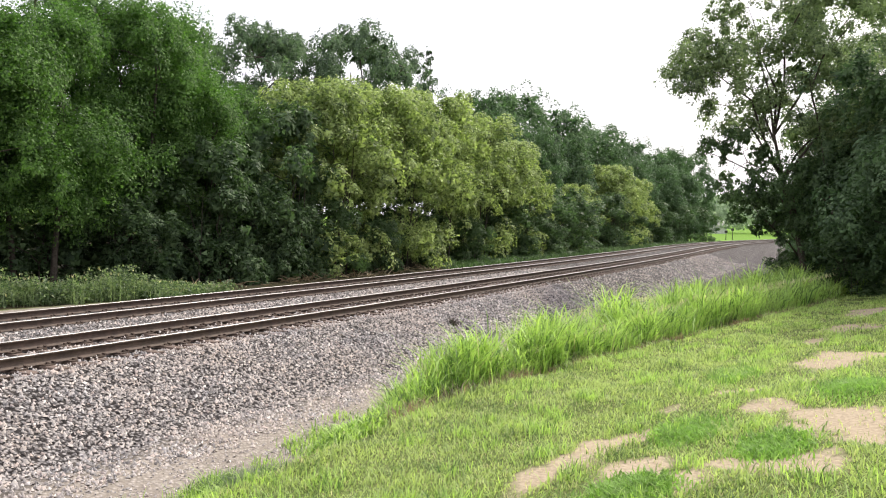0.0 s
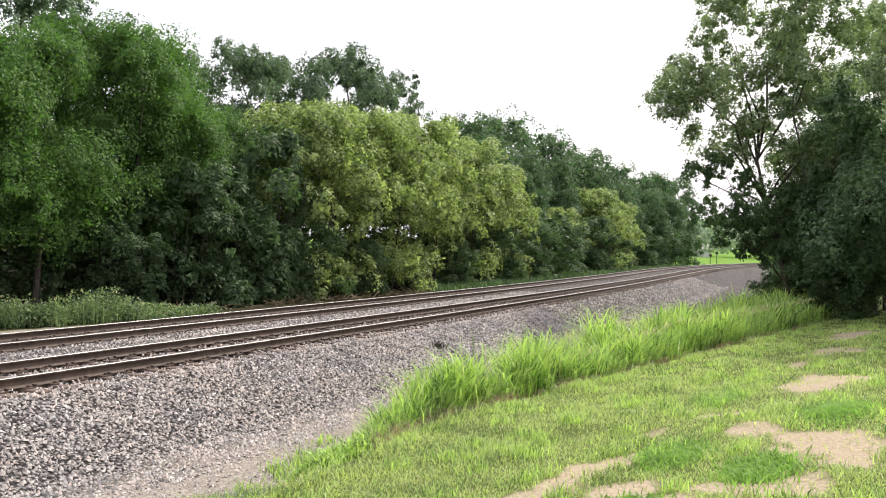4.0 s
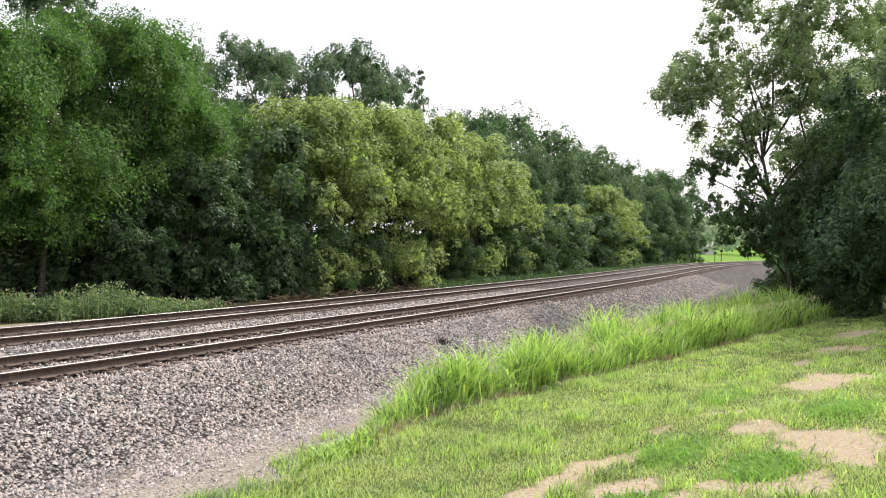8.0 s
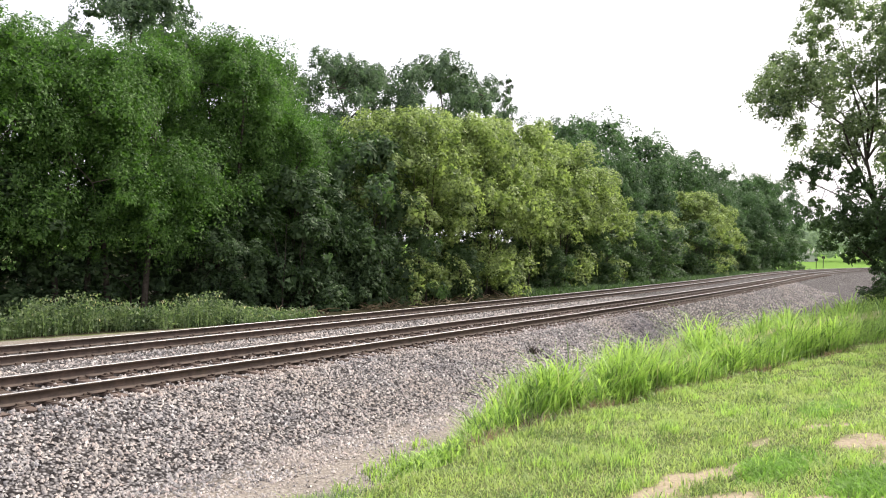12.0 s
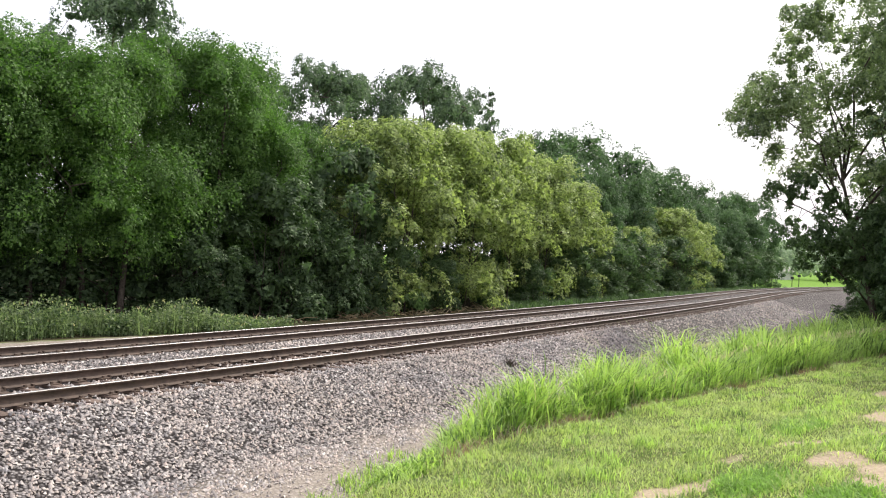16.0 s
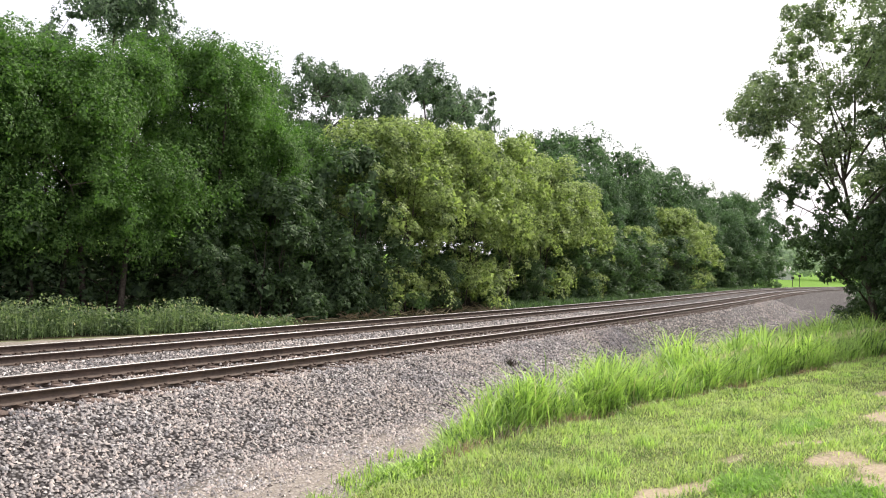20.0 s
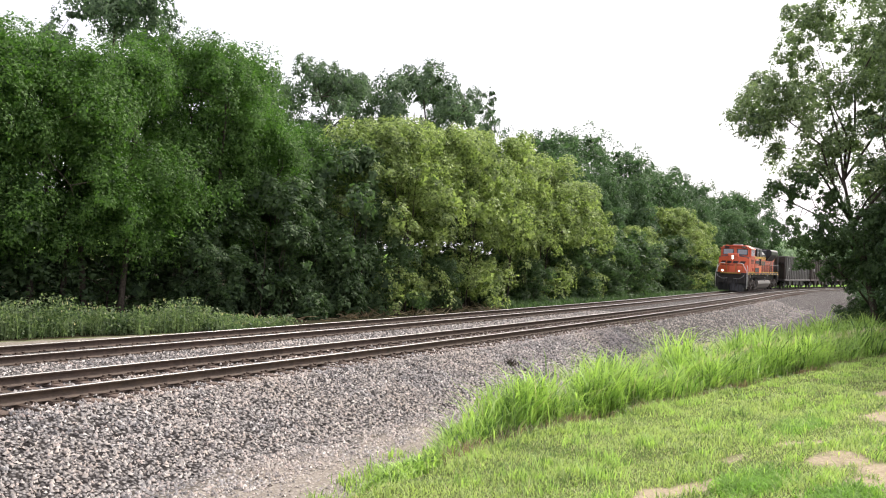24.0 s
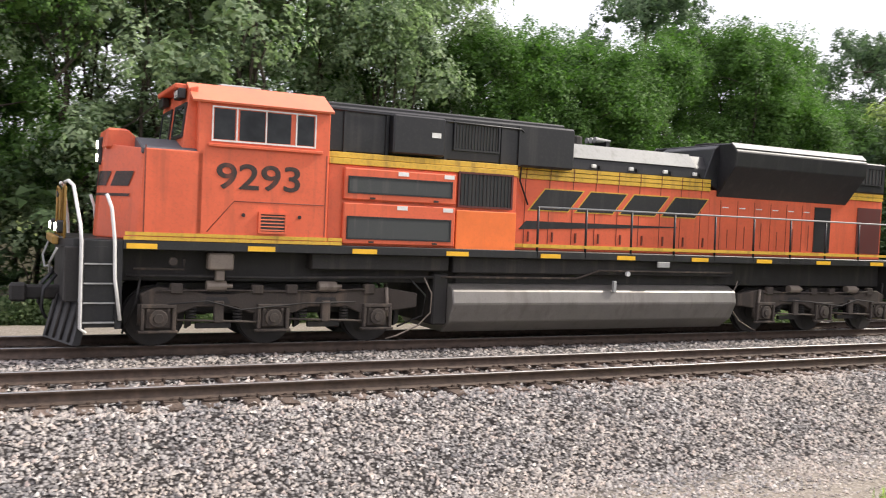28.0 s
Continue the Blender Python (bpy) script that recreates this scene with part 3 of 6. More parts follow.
LIGHT_BOUGHS = ((6.1, 11.0, 0.75), (5.4, 10.3, 0.75), (5.6, 12.0, 0.55), (4.7, 11.1, 0.85), (5.5, 9.5, 0.5), (3.6, 11.9, 0.9), (3.3, 10.6, 0.9), (4.2, 13.3, 0.6), (3.7, 14.4, 0.8), (2.5, 14.6, 0.8), (1.2, 13.4, 1.1), (-0.4, 13.8, 1.2), (-1.8, 12.6, 1.3), (1.9, 11.0, 0.9), (0.4, 11.6, 1.1), (2.2, 9.4, 0.8), (0.7, 9.5, 1.0), (3.0, 8.9, 0.5), (-0.9, 10.0, 1.3), (-2.2, 9.0, 1.4), (0.9, 15.4, 1.0), (-0.9, 16.2, 1.2), (0.2, 7.6, 1.1), (-1.4, 7.4, 1.3), (4.9, 8.7, 0.42), (3.7, 8.1, 0.5), (2.7, 7.9, 0.6))
DARK_BOUGHS = ((5.5, 6.9, 0.36), (4.8, 6.7, 0.42), (4.1, 7.3, 0.45), (3.2, 6.5, 0.5), (4.5, 5.2, 0.55), (3.7, 4.6, 0.6), (4.2, 3.9, 0.35), (2.9, 5.3, 0.7), (2.5, 3.9, 0.8), (3.3, 3.4, 0.34), (2.0, 3.4, 0.6), (1.3, 5.6, 0.9), (0.9, 4.1, 1.0), (0.0, 5.9, 1.1), (-1.2, 4.7, 1.2), (-0.4, 2.9, 0.9), (-2.2, 6.2, 1.3), (0.6, 3.1, 0.6), (-1.8, 2.4, 1.0))
LOCUST = {"tree": make_tree("locust_tree", "tall deep green locust tree with drooping fine foliage", 11, 11.4, 3.0, 3.9, 62, 66000, 0.125, LEAF_DEEP, 2, 0.95, 0.75, 0.17, fat=1.15, frond=0.95, flat=0.7)}
LOCUST_B = {"tree": make_tree("locust_tree", "deep green locust tree with gaps between its branches", 12, 11.0, 3.0, 3.5, 46, 48000, 0.125, LEAF_DEEP, 2, 0.95, 0.7, 0.15, fat=1.2, frond=1.0, flat=0.7)}
AIRY = {"tree": make_tree("elm_tree", "tall airy dark green tree behind the tree row", 13, 17.6, 5.0, 5.6, 44, 22000, 0.21, LEAF_GREY, 1, 0.7, 0.62, 0.26, flat=0.8, fat=0.9, frond=1.0, fill=14)}
BROAD = {"tree": make_tree("maple_tree", "broad mid green tree in the tree row", 14, 15.6, 1.4, 5.6, 80, 26000, 0.26, LEAF_MID, 1, 0.6, 0.8, 0.24, fat=1.05, frond=1.3)}
BUSH = {"tree": make_tree("mulberry_bush", "large bright yellow-green bush beside the tracks", 15, 8.6, 0.9, 4.0, 90, 40000, 0.155, LEAF_BRIGHT, 6, 0.35, 0.72, 0.07, fat=1.0, frond=0.75, flat=1.0)}
SHRUB = {"tree": make_tree("dark_shrub", "dense shrub at the foot of the trees, shade put into its dark green", 16, 4.8, 0.0, 2.6, 44, 11000, 0.15, LEAF_SHADE, 5, 0.5, 0.9, 0.05, frond=0.7)}
THIN = {"tree": make_tree("slender_tree", "slender grey-green tree with bare forked trunks", 17, 13.0, 2.4, 3.2, 52, 24000, 0.15, LEAF_SILVER, 3, 0.8, 0.75, 0.13, fat=1.2, frond=1.0, fill=12)}
BANK = {"tree": make_tree("ash_tree", "leaning green tree with airy hanging branches beside the bank", 18, 16.5, 3.4, 5.8, 90, 80000, 0.14, LEAF_PALE, 1, 0.75, 0.9, 0.15, (0.3, 2.4), frond=0.72, fill=26, given=bough_lobes(LIGHT_BOUGHS, 77, 2.0, 8))}
BANK_LOW = {"tree": make_tree("ash_tree", "tree with low branches hanging over the gravel, shade put into its dark leaf colour", 23, 8.0, 2.4, 4.0, 60, 40000, 0.135, LEAF_SHADE, 2, 0.8, 0.9, 0.12, (0.2, 1.4), frond=0.5, fill=10, given=bough_lobes(DARK_BOUGHS, 78, 1.2, 14))}
SPIRE = {"tree": make_tree("dead_topped_tree", "narrow half-bare spire of a tree above the row", 20, 17.6, 12.0, 0.55, 40, 3200, 0.20, LEAF_GREY, 1, 0.2, 1.0, 0.12, frond=0.5, given=np.array([(0.35 * math.sin(2.3 * k), 0.35 * math.cos(2.3 * k), 10.5 + 0.32 * k, 0.75 - 0.026 * k) for k in range(22)]))}
BANK_DARK = {"tree": make_tree("boxelder_tree", "dense dark green tree with low branches on the bank", 19, 8.4, 1.3, 3.8, 60, 26000, 0.15, LEAF_MID, 3, 0.7, 0.9, 0.14, frond=0.9)}

for kind, x, y, size, turn, wide in (
        # the locusts, and the slender trees up the line from them
        (LOCUST, 19.6, 27.4, 0.87, 0, 1.0), (LOCUST, 22.6, 27.8, 0.89, 130, 1.0), (LOCUST_B, 16.0, 28.4, 0.92, 200, 1.05), (LOCUST, 26.2, 28.6, 1.03, 250, 0.95), (LOCUST_B, 30.2, 30.0, 1.09, 40, 1.0), (LOCUST_B, 32.6, 28.4, 0.82, 330, 0.95), (LOCUST_B, 29.0, 27.0, 0.78, 100, 0.95),
        (LOCUST_B, 18.8, 31.0, 0.97, 77, 1.0), (AIRY, 27.0, 33.6, 0.83, 20, 0.95), (AIRY, 22.0, 35.0, 0.62, 210, 0.9), (THIN, 13.6, 29.0, 1.02, 120, 1.0), (THIN, 10.8, 27.6, 0.98, 0, 1.0), (THIN, 8.0, 28.4, 1.06, 80, 1.1), (THIN, 5.2, 27.4, 1.08, 250, 1.2), (THIN, 2.0, 27.4, 1.0, 170, 1.2), (THIN, 3.6, 31.4, 1.08, 290, 1.3), (LOCUST, -1.6, 27.4, 1.0, 60, 1.0), (LOCUST_B, 12.6, 30.5, 0.92, 20, 1.1),
        (LOCUST_B, -4.5, 29.0, 1.1, 15, 1.1), (LOCUST, 8.0, 33.5, 1.0, 95, 1.1), (THIN, -0.5, 31.0, 0.95, 40, 1.1),
        # tall airy trees behind
        (AIRY, 46.8, 38.5, 0.90, 100, 0.9), (AIRY, 52.8, 39.5, 0.91, 300, 0.9), (AIRY, 59.0, 38.5, 1.02, 160, 0.95), (AIRY, 65.8, 39.0, 0.98, 200, 0.85), (AIRY, 41.5, 39.0, 0.76, 30, 0.8), (SPIRE, 70.3, 38.0, 1.05, 0, 1.0),
        # bright bushes
        (BUSH, 37.0, 25.8, 1.08, 0, 1.0), (BUSH, 43.3, 26.0, 1.13, 110, 1.0), (BUSH, 49.8, 26.6, 1.20, 220, 1.0), (BUSH, 57.4, 27.0, 1.14, 300, 1.05), (BUSH, 64.6, 27.6, 1.02, 30, 1.0), (BUSH, 98.6, 29.8, 1.05, 40, 1.2), (BUSH, 110.0, 30.6, 0.95, 170, 1.1), (BUSH, 85.0, 29.5, 0.75, 310, 1.2),
        # the broad trees that close the row
        (BROAD, 77.0, 36.0, 0.98, 0, 1.0), (BROAD, 87.0, 36.0, 1.06, 120, 1.05), (BROAD, 97.0, 36.0, 1.05, 240, 1.0), (BROAD, 114.5, 36.0, 1.03, 60, 1.1), (BROAD, 124.0, 35.0, 0.95, 170, 1.0), (BROAD, 136.0, 34.6, 0.90, 200, 1.0), (BROAD, 148.0, 34.6, 1.0, 300, 1.0), (BROAD, 160.0, 33.4, 1.0, 20, 0.9), (BROAD, 105.5, 34.5, 0.93, 290, 1.0),
        (BROAD, 72.0, 33.0, 0.80, 140, 0.9), (BROAD, 82.0, 32.4, 0.78, 80, 0.9), (BROAD, 92.0, 32.6, 0.80, 330, 0.9), (BROAD, 118.0, 32.0, 0.74, 110, 1.0), (BROAD, 130.0, 31.6, 0.74, 10, 1.0), (BROAD, 142.0, 31.0, 0.74, 230, 1.0),
        # dark undergrowth
        (SHRUB, 28.6, 25.6, 1.22, 0, 1.1), (SHRUB, 32.8, 25.8, 1.62, 70, 0.95), (SHRUB, 30.6, 24.8, 0.95, 150, 1.1), (SHRUB, 25.0, 26.4, 0.8, 220, 1.2), (SHRUB, 35.0, 24.6, 0.8, 300, 1.1), (SHRUB, 10.5, 28.6, 0.95, 10, 1.4), (SHRUB, 6.5, 28.0, 1.0, 100, 1.4), (SHRUB, 1.5, 27.6, 1.1, 130, 1.4), (SHRUB, -3.5, 27.6, 1.0, 30, 1.3),
        (SHRUB, 23.0, 30.0, 1.3, 45, 1.4), (SHRUB, 17.5, 30.0, 1.3, 145, 1.4), (SHRUB, 13.0, 30.0, 1.2, 15, 1.4), (SHRUB, 5.0, 30.5, 1.3, 245, 1.5), (SHRUB, 32.0, 31.0, 1.4, 345, 1.5), (SHRUB, 27.5, 31.0, 1.4, 245, 1.5),
        (SHRUB, 38.0, 30.0, 1.6, 20, 1.4), (SHRUB, 44.5, 30.5, 1.6, 110, 1.4), (SHRUB, 51.5, 31.0, 1.6, 200, 1.4), (SHRUB, 59.0, 31.5, 1.6, 290, 1.4), (SHRUB, 67.0, 31.0, 1.5, 60, 1.4), (SHRUB, 40.0, 24.2, 0.55, 10, 1.2), (SHRUB, 52.5, 24.8, 0.6, 200, 1.2), (SHRUB, 61.0, 25.6, 0.85, 120, 1.3), (SHRUB, 68.5, 26.2, 1.1, 180, 1.3), (SHRUB, 75.0, 27.2, 1.2, 240, 1.4), (SHRUB, 81.0, 27.4, 0.95, 0, 1.4), (SHRUB, 92.0, 28.2, 1.2, 50, 1.4), (SHRUB, 104.0, 29.0, 1.1, 20, 1.3), (SHRUB, 118.0, 29.6, 1.2, 90, 1.4), (SHRUB, 130.0, 29.6, 1.2, 290, 1.4), (SHRUB, 146.0, 29.0, 1.2, 190, 1.4),
        # the trees on the bank
        (BANK, 42.5, 3.4, 1.0, 0, 1.0), (BANK_LOW, 42.0, 2.4, 1.0, 0, 1.0), (BANK_DARK, 41.0, 0.2, 0.8, 0, 1.0), (SHRUB, 44.5, 4.2, 0.5, 40, 1.2), (SHRUB, 39.0, 1.6, 0.62, 140, 1.4), (BANK_DARK, 45.0, 0.6, 1.0, 20, 1.0), (BANK_DARK, 47.0, 2.2, 1.12, 170, 0.95), (BANK_DARK, 38.6, -0.8, 1.18, 310, 1.05), (BANK_DARK, 33.5, -2.6, 0.95, 200, 1.0), (BANK, 36.0, -2.0, 0.9, 250, 0.9), (BANK_DARK, 50.0, 3.0, 0.66, 120, 1.0), (BANK_DARK, 57.0, 3.0, 0.85, 60, 1.0), (BANK_DARK, 70.0, 4.4, 0.85, 300, 1.1), (BANK_DARK, 84.0, 5.4, 0.9, 30, 1.1), (BANK_DARK, 98.0, 6.4, 1.0, 150, 1.2), (BANK_DARK, 114.0, 7.0, 1.0, 250, 1.2), (BANK_DARK, 130.0, 6.0, 1.1, 20, 1.3), (BANK, 60.0, 0.4, 1.0, 190, 1.0)):
    plant(kind, x, y, size, turn, "", wide)


def blades_mesh(x, y, z, tall, wide, g, mat, bend=0.45):
    """Grass blades of two joints that lean and bend over."""
    n = len(x)
    a = g.uniform(0, 6.283, n)
    side = np.stack([np.cos(a), np.sin(a), np.zeros(n)], -1)
    b = a + g.normal(1.57, 0.5, n)
    way = np.stack([np.cos(b), np.sin(b), np.zeros(n)], -1) * (tall * g.uniform(0.1, bend, n) * 1.4)[:, None]
    up = np.zeros((n, 3))
    up[:, 2] = tall
    p = np.stack([x, y, z], -1)
    w = side * (wide / 2)[:, None]
    v = np.stack([p - w, p + w, p + up * 0.6 + way * 0.35 + w * 0.8, p + up * 0.6 + way * 0.35 - w * 0.8, p + up * (1 - 0.25 * g.random(n))[:, None] + way], 1)
    f = np.array([(0, 1, 2), (0, 2, 3), (3, 2, 4)])
    return fast_mesh("blades", v.reshape(-1, 3), (f[None] + 5 * np.arange(n)[:, None, None]).reshape(-1, 3), mat)


def build_grass():
    g = np.random.default_rng(21)
    # tall grass in the ditch, denser and higher away from its worn fringe
    k, n = 1500, 46000
    cx = 9.6 + 40 * g.random(k) ** 1.25
    ce = g.random(k)
    far = np.interp(cx, (5.5, 9, 12, 17, 25, 33, 48), (6.4, 6.6, 7.1, 7.0, 6.7, 6.5, 6.2)) + 0.3 * lumps(cx, cx, 1.1)
    cy = lawn_edge(cx) + 0.22 + (far - lawn_edge(cx) - 0.2) * ce
    ct = (0.72 + 0.52 * smooth(cx, 9, 18) + 0.14 * smooth(cx, 19, 25)) * (0.72 + 0.38 * np.sin(np.pi * np.clip(ce * 0.9 + 0.08, 0, 1))) * (1 + 0.22 * lumps(cx, cy, 1.6, 3)) * g.uniform(0.5, 1.28, k) * (1 - 0.35 * smooth(ce, 0.7, 1.0)) * (0.30 + 0.70 * smooth(cx, 9.5, 13.5))
    c = g.integers(0, k, n)
    x, y = cx[c] + g.normal(0, 0.12, n), cy[c] + g.normal(0, 0.10, n)
    tall = ct[c] * g.uniform(0.6, 1.12, n)
    tagged(put("tall_grass", blades_mesh(x, y, height(x, y), tall, g.uniform(0.014, 0.030, len(x)) * (1 + 0.9 * smooth(x, 14, 38)), g, GRASS_TALL, 0.45)), "bright green uncut grass standing in the ditch beside the gravel", "grass", kind="stuff")
    # leaf blades that arch out from the stems
    n = 52000
    c = g.integers(0, k, n)
    x, y = cx[c] + g.normal(0, 0.14, n), cy[c] + g.normal(0, 0.12, n)
    lift = ct[c] * g.uniform(0.05, 0.75, n)
    tagged(put("grass_leaves", blades_mesh(x, y, height(x, y) + lift, ct[c] * g.uniform(0.18, 0.42, n), g.uniform(0.016, 0.034, n) * (1 + 0.6 * smooth(x, 14, 38)), g, GRASS_TALL, 1.5)), "arching green leaf blades of the tall grass", "grass", kind="stuff")
    # straw among the green, and thatch with painted-in shade along the mown edge
    n = 6500
    c = np.where(g.random(6500) < 0.5, g.integers(0, k, 6500), g.choice(np.flatnonzero(ce > 0.75), 6500))
    x, y = cx[c] + g.normal(0, 0.12, n), cy[c] + g.normal(0, 0.1, n) + 0.25 * (ce[c] > 0.75) * g.random(n)
    tagged(put("straw_grass", blades_mesh(x, y, height(x, y), ct[c] * g.uniform(0.7, 1.15, n), g.uniform(0.008, 0.018, n), g, SEED_HEADS, 0.6)), "pale straw-coloured stems among the tall grass", "grass", kind="stuff")
    n = 8000
    x = 10 + 26 * g.random(n) ** 1.2
    x = x[lumps(x, x, 2.3, 2) > -0.2]
    n = len(x)
    y = lawn_edge(x) + g.normal(0.04, 0.12, n) + 0.12 * lumps(x, x, 1.4, 3)
    tagged(put("grass_thatch", blades_mesh(x, y, height(x, y), g.uniform(0.08, 0.36, n), g.uniform(0.01, 0.022, n), g, DRY, 0.9)), "brown dead thatch at the foot of the tall grass, its colour also giving the shade there", "grass", kind="stuff")
    # seed heads above the far stand
    n = 2400
    x = 14 + 24 * g.random(n) ** 0.8
    y = lawn_edge(x) + 0.3 + g.random(n) * np.clip((x - 6) * 0.15 + 0.5, 0.5, 2.6)
    tagged(put("seed_heads", blades_mesh(x, y, height(x, y) + 0.72 + 0.5 * smooth(x, 15, 25), g.uniform(0.09, 0.20, n), g.uniform(0.016, 0.030, n), g, SEED_HEADS, 1.3)), "pale nodding grass seed heads above the tall grass", "grass", kind="stuff")
    # mown bank
    n = 170000
    x = 3 + 40 * g.random(n) ** 1.7
    y = lawn_edge(x) + 0.02 + 0.33 * smooth(x, 8, 11.5) - 0.6 * (1 - smooth(x, 9.5, 12.5)) - 9.5 * g.random(n) ** 1.1
    d = dirt_zone(x, y)
    patch = smooth(lumps(x, y, 2.1, 4) + 0.6 * lumps(x, y, 5.3, 1), -0.9, 0.5)
    patch = patch * (0.62 + 0.38 * np.sin(4.2 * (lawn_edge(x) - y) + 0.8 * lumps(x, y, 0.7, 2)))
    keep = (g.random(n) > 0.95 * smooth(d, 0.22, 0.62)) & (g.random(n) < 0.45 + 0.55 * patch) & (y > -3 - 2 * g.random(n))
    x, y, patch = x[keep], y[keep], patch[keep]
    tall = g.uniform(0.03, 0.11, len(x)) * (0.5 + 1.0 * patch) * (1 + 0.9 * smooth(y - lawn_edge(x), -0.9, 0.2))
    tagged(put("lawn_grass", blades_mesh(x, y, height(x, y), tall, g.uniform(0.008, 0.017, len(x)) * (1 + 0.8 * smooth(x, 9, 25)), g, GRASS_LAWN, 1.1)), "short yellow-green mown grass with bare patches on the bank", "grass", kind="stuff")
    # the fine undergrowth of the bank near the road
    n = 120000
    x = 3 + 15 * g.random(n) ** 1.3
    y = lawn_edge(x) - 0.6 * (1 - smooth(x, 9.5, 12.5)) - 8.0 * g.random(n)
    ok = g.random(n) > 0.97 * smooth(dirt_zone(x, y), 0.2, 0.6)
    x, y = x[ok], y[ok]
    tagged(put("lawn_undergrowth", blades_mesh(x, y, height(x, y), g.uniform(0.018, 0.055, len(x)), g.uniform(0.006, 0.012, len(x)), g, GRASS_LAWN, 1.4)), "fine short grass between the coarser blades of the bank", "grass", kind="stuff")
    # clover patches, darker than the grass about them
    n = 15000
    spot = np.array([(9.8, 1.95, 0.55, 0.32), (12.4, 0.45, 0.9, 0.4), (9.0, 1.0, 0.5, 0.3), (14.6, 2.2, 0.9, 0.3), (7.3, 1.9, 0.4, 0.3)])[g.integers(0, 5, n)]
    x, y = spot[:, 0] + spot[:, 2] * g.normal(0, 0.5, n), spot[:, 1] + spot[:, 3] * g.normal(0, 0.5, n)
    tagged(put("clover", blades_mesh(x, y, height(x, y), g.uniform(0.04, 0.10, n), g.uniform(0.012, 0.024, n), g, GRASS_CLOVER, 1.0)), "deep green clover patches in the mown bank", "clover", kind="stuff")
    # the same bank about the camera's stand
    n = 16000
    x, y = 4.5 - 13 * g.random(n) ** 1.3, -7 + 13.2 * g.random(n)
    ok = y < lawn_edge(x)
    x, y = x[ok], y[ok]
    tagged(put("bank_grass", blades_mesh(x, y, height(x, y), g.uniform(0.05, 0.13, len(x)), g.uniform(0.016, 0.03, len(x)), g, GRASS_LAWN, 0.9)), "short mown grass on the top of the bank", "grass", kind="stuff")
    # coarser tufts on the bank
    n, k = 22000, 420
    cx = 3.5 + 30 * g.random(k) ** 1.5
    cy = lawn_edge(cx) - 8.5 * g.random(k)
    c = g.integers(0, k, n)
    x, y = cx[c] + g.normal(0, 0.13, n), cy[c] + g.normal(0, 0.10, n)
    ok = dirt_zone(x, y) < 0.35
    x, y = x[ok], y[ok]
    n = len(x)
    tagged(put("lawn_tufts", blades_mesh(x, y, height(x, y), g.uniform(0.07, 0.2, n), g.uniform(0.008, 0.016, n), g, GRASS_TALL, 0.9)), "coarse green grass tufts standing out of the mown bank", "grass", kind="stuff")
    n = 9000
    x = 3.5 + 30 * g.random(n) ** 1.5
    y = lawn_edge(x) - 9 * g.random(n)
    tagged(put("dry_grass", blades_mesh(x, y, height(x, y), g.uniform(0.03, 0.08, n), g.uniform(0.006, 0.012, n), g, SEED_HEADS, 0.9)), "straw-coloured dry blades among the mown grass", "grass", kind="stuff")
    # tufts creeping into the gravel
    n = 5000
    c = g.integers(0, 60, n)
    cx, cy = 4.5 + 22 * g.random(60) ** 1.4, g.random(60)
    cx[:14], cy[:14] = 8.5 + g.normal(0, 0.22, 14), 0.55 + 0.25 * g.random(14)
    x = cx[c] + g.normal(0, 0.16, n)
    y = np.interp(cx[c], (5.5, 9, 12, 17, 25, 33), (6.4, 6.7, 7.2, 7.1, 6.9, 6.7)) - 0.1 + cy[c] * 1.3 + g.normal(0, 0.12, n)
    tagged(put("gravel_tufts", blades_mesh(x, y, height(x, y), g.uniform(0.06, 0.24, n), g.uniform(0.008, 0.016, n), g, GRASS_TALL, 0.8)), "sparse grass tufts growing in the gravel edge", "grass", kind="stuff")
    # one thick tuft out on the gravel
    n = 1500
    x, y = 8.75 + g.normal(0, 0.24, n), 7.1 + g.normal(0, 0.17, n)
    tagged(put("gravel_clump", blades_mesh(x, y, height(x, y), g.uniform(0.10, 0.30, n), g.uniform(0.008, 0.016, n), g, GRASS_WEED, 1.0)), "thick green grass clump growing on the gravel", "grass", kind="stuff")
    # weeds at the foot of the far trees: upright stems, broad leaves along them, pale flower heads
    k, n = 560, 13000
    cx = -3 + 28 * g.random(k)
    cy = 24.9 - 0.135 * cx + 2.6 * g.random(k) ** 1.4 + 0.35 * lumps(cx, cx, 0.9)
    ct = g.uniform(0.25, 0.95, k) * (1 + 0.4 * lumps(cx, cy, 1.3, 2)) * (1 - 0.5 * smooth(cx, 20, 25))
    c = g.integers(0, k, n)
    x, y = cx[c] + g.normal(0, 0.20, n), cy[c] + g.normal(0, 0.16, n)
    tall = ct[c] * g.uniform(0.35, 1.1, n)
    tagged(put("weeds", blades_mesh(x, y, height(x, y), tall, g.uniform(0.012, 0.026, n), g, GRASS_WEED, 0.35)), "waist-high green weeds along the far edge of the gravel road", "weeds", kind="stuff")
    n = 44000
    c = g.integers(0, k, n)
    x, y = cx[c] + g.normal(0, 0.22, n), cy[c] + g.normal(0, 0.18, n)
    C = np.stack([x, y, height(x, y) + ct[c] * g.uniform(0.1, 1.0, n)], -1)
    A = unit(g.normal(0, 1, (n, 3)) + np.array([0, 0, -0.2]))
    v, f = leaf_faces(C, A, unit(np.cross(A, g.normal(0, 0.5, (n, 3)) + np.array([0, 0, 1.0]))), g.uniform(0.07, 0.16, n), g.uniform(0.04, 0.07, n))
    tagged(put("weed_leaves", fast_mesh("weed_leaves", v, f, GRASS_WEED)), "broad leaves of the weeds along the gravel road", "weeds", kind="stuff")
    n = 700
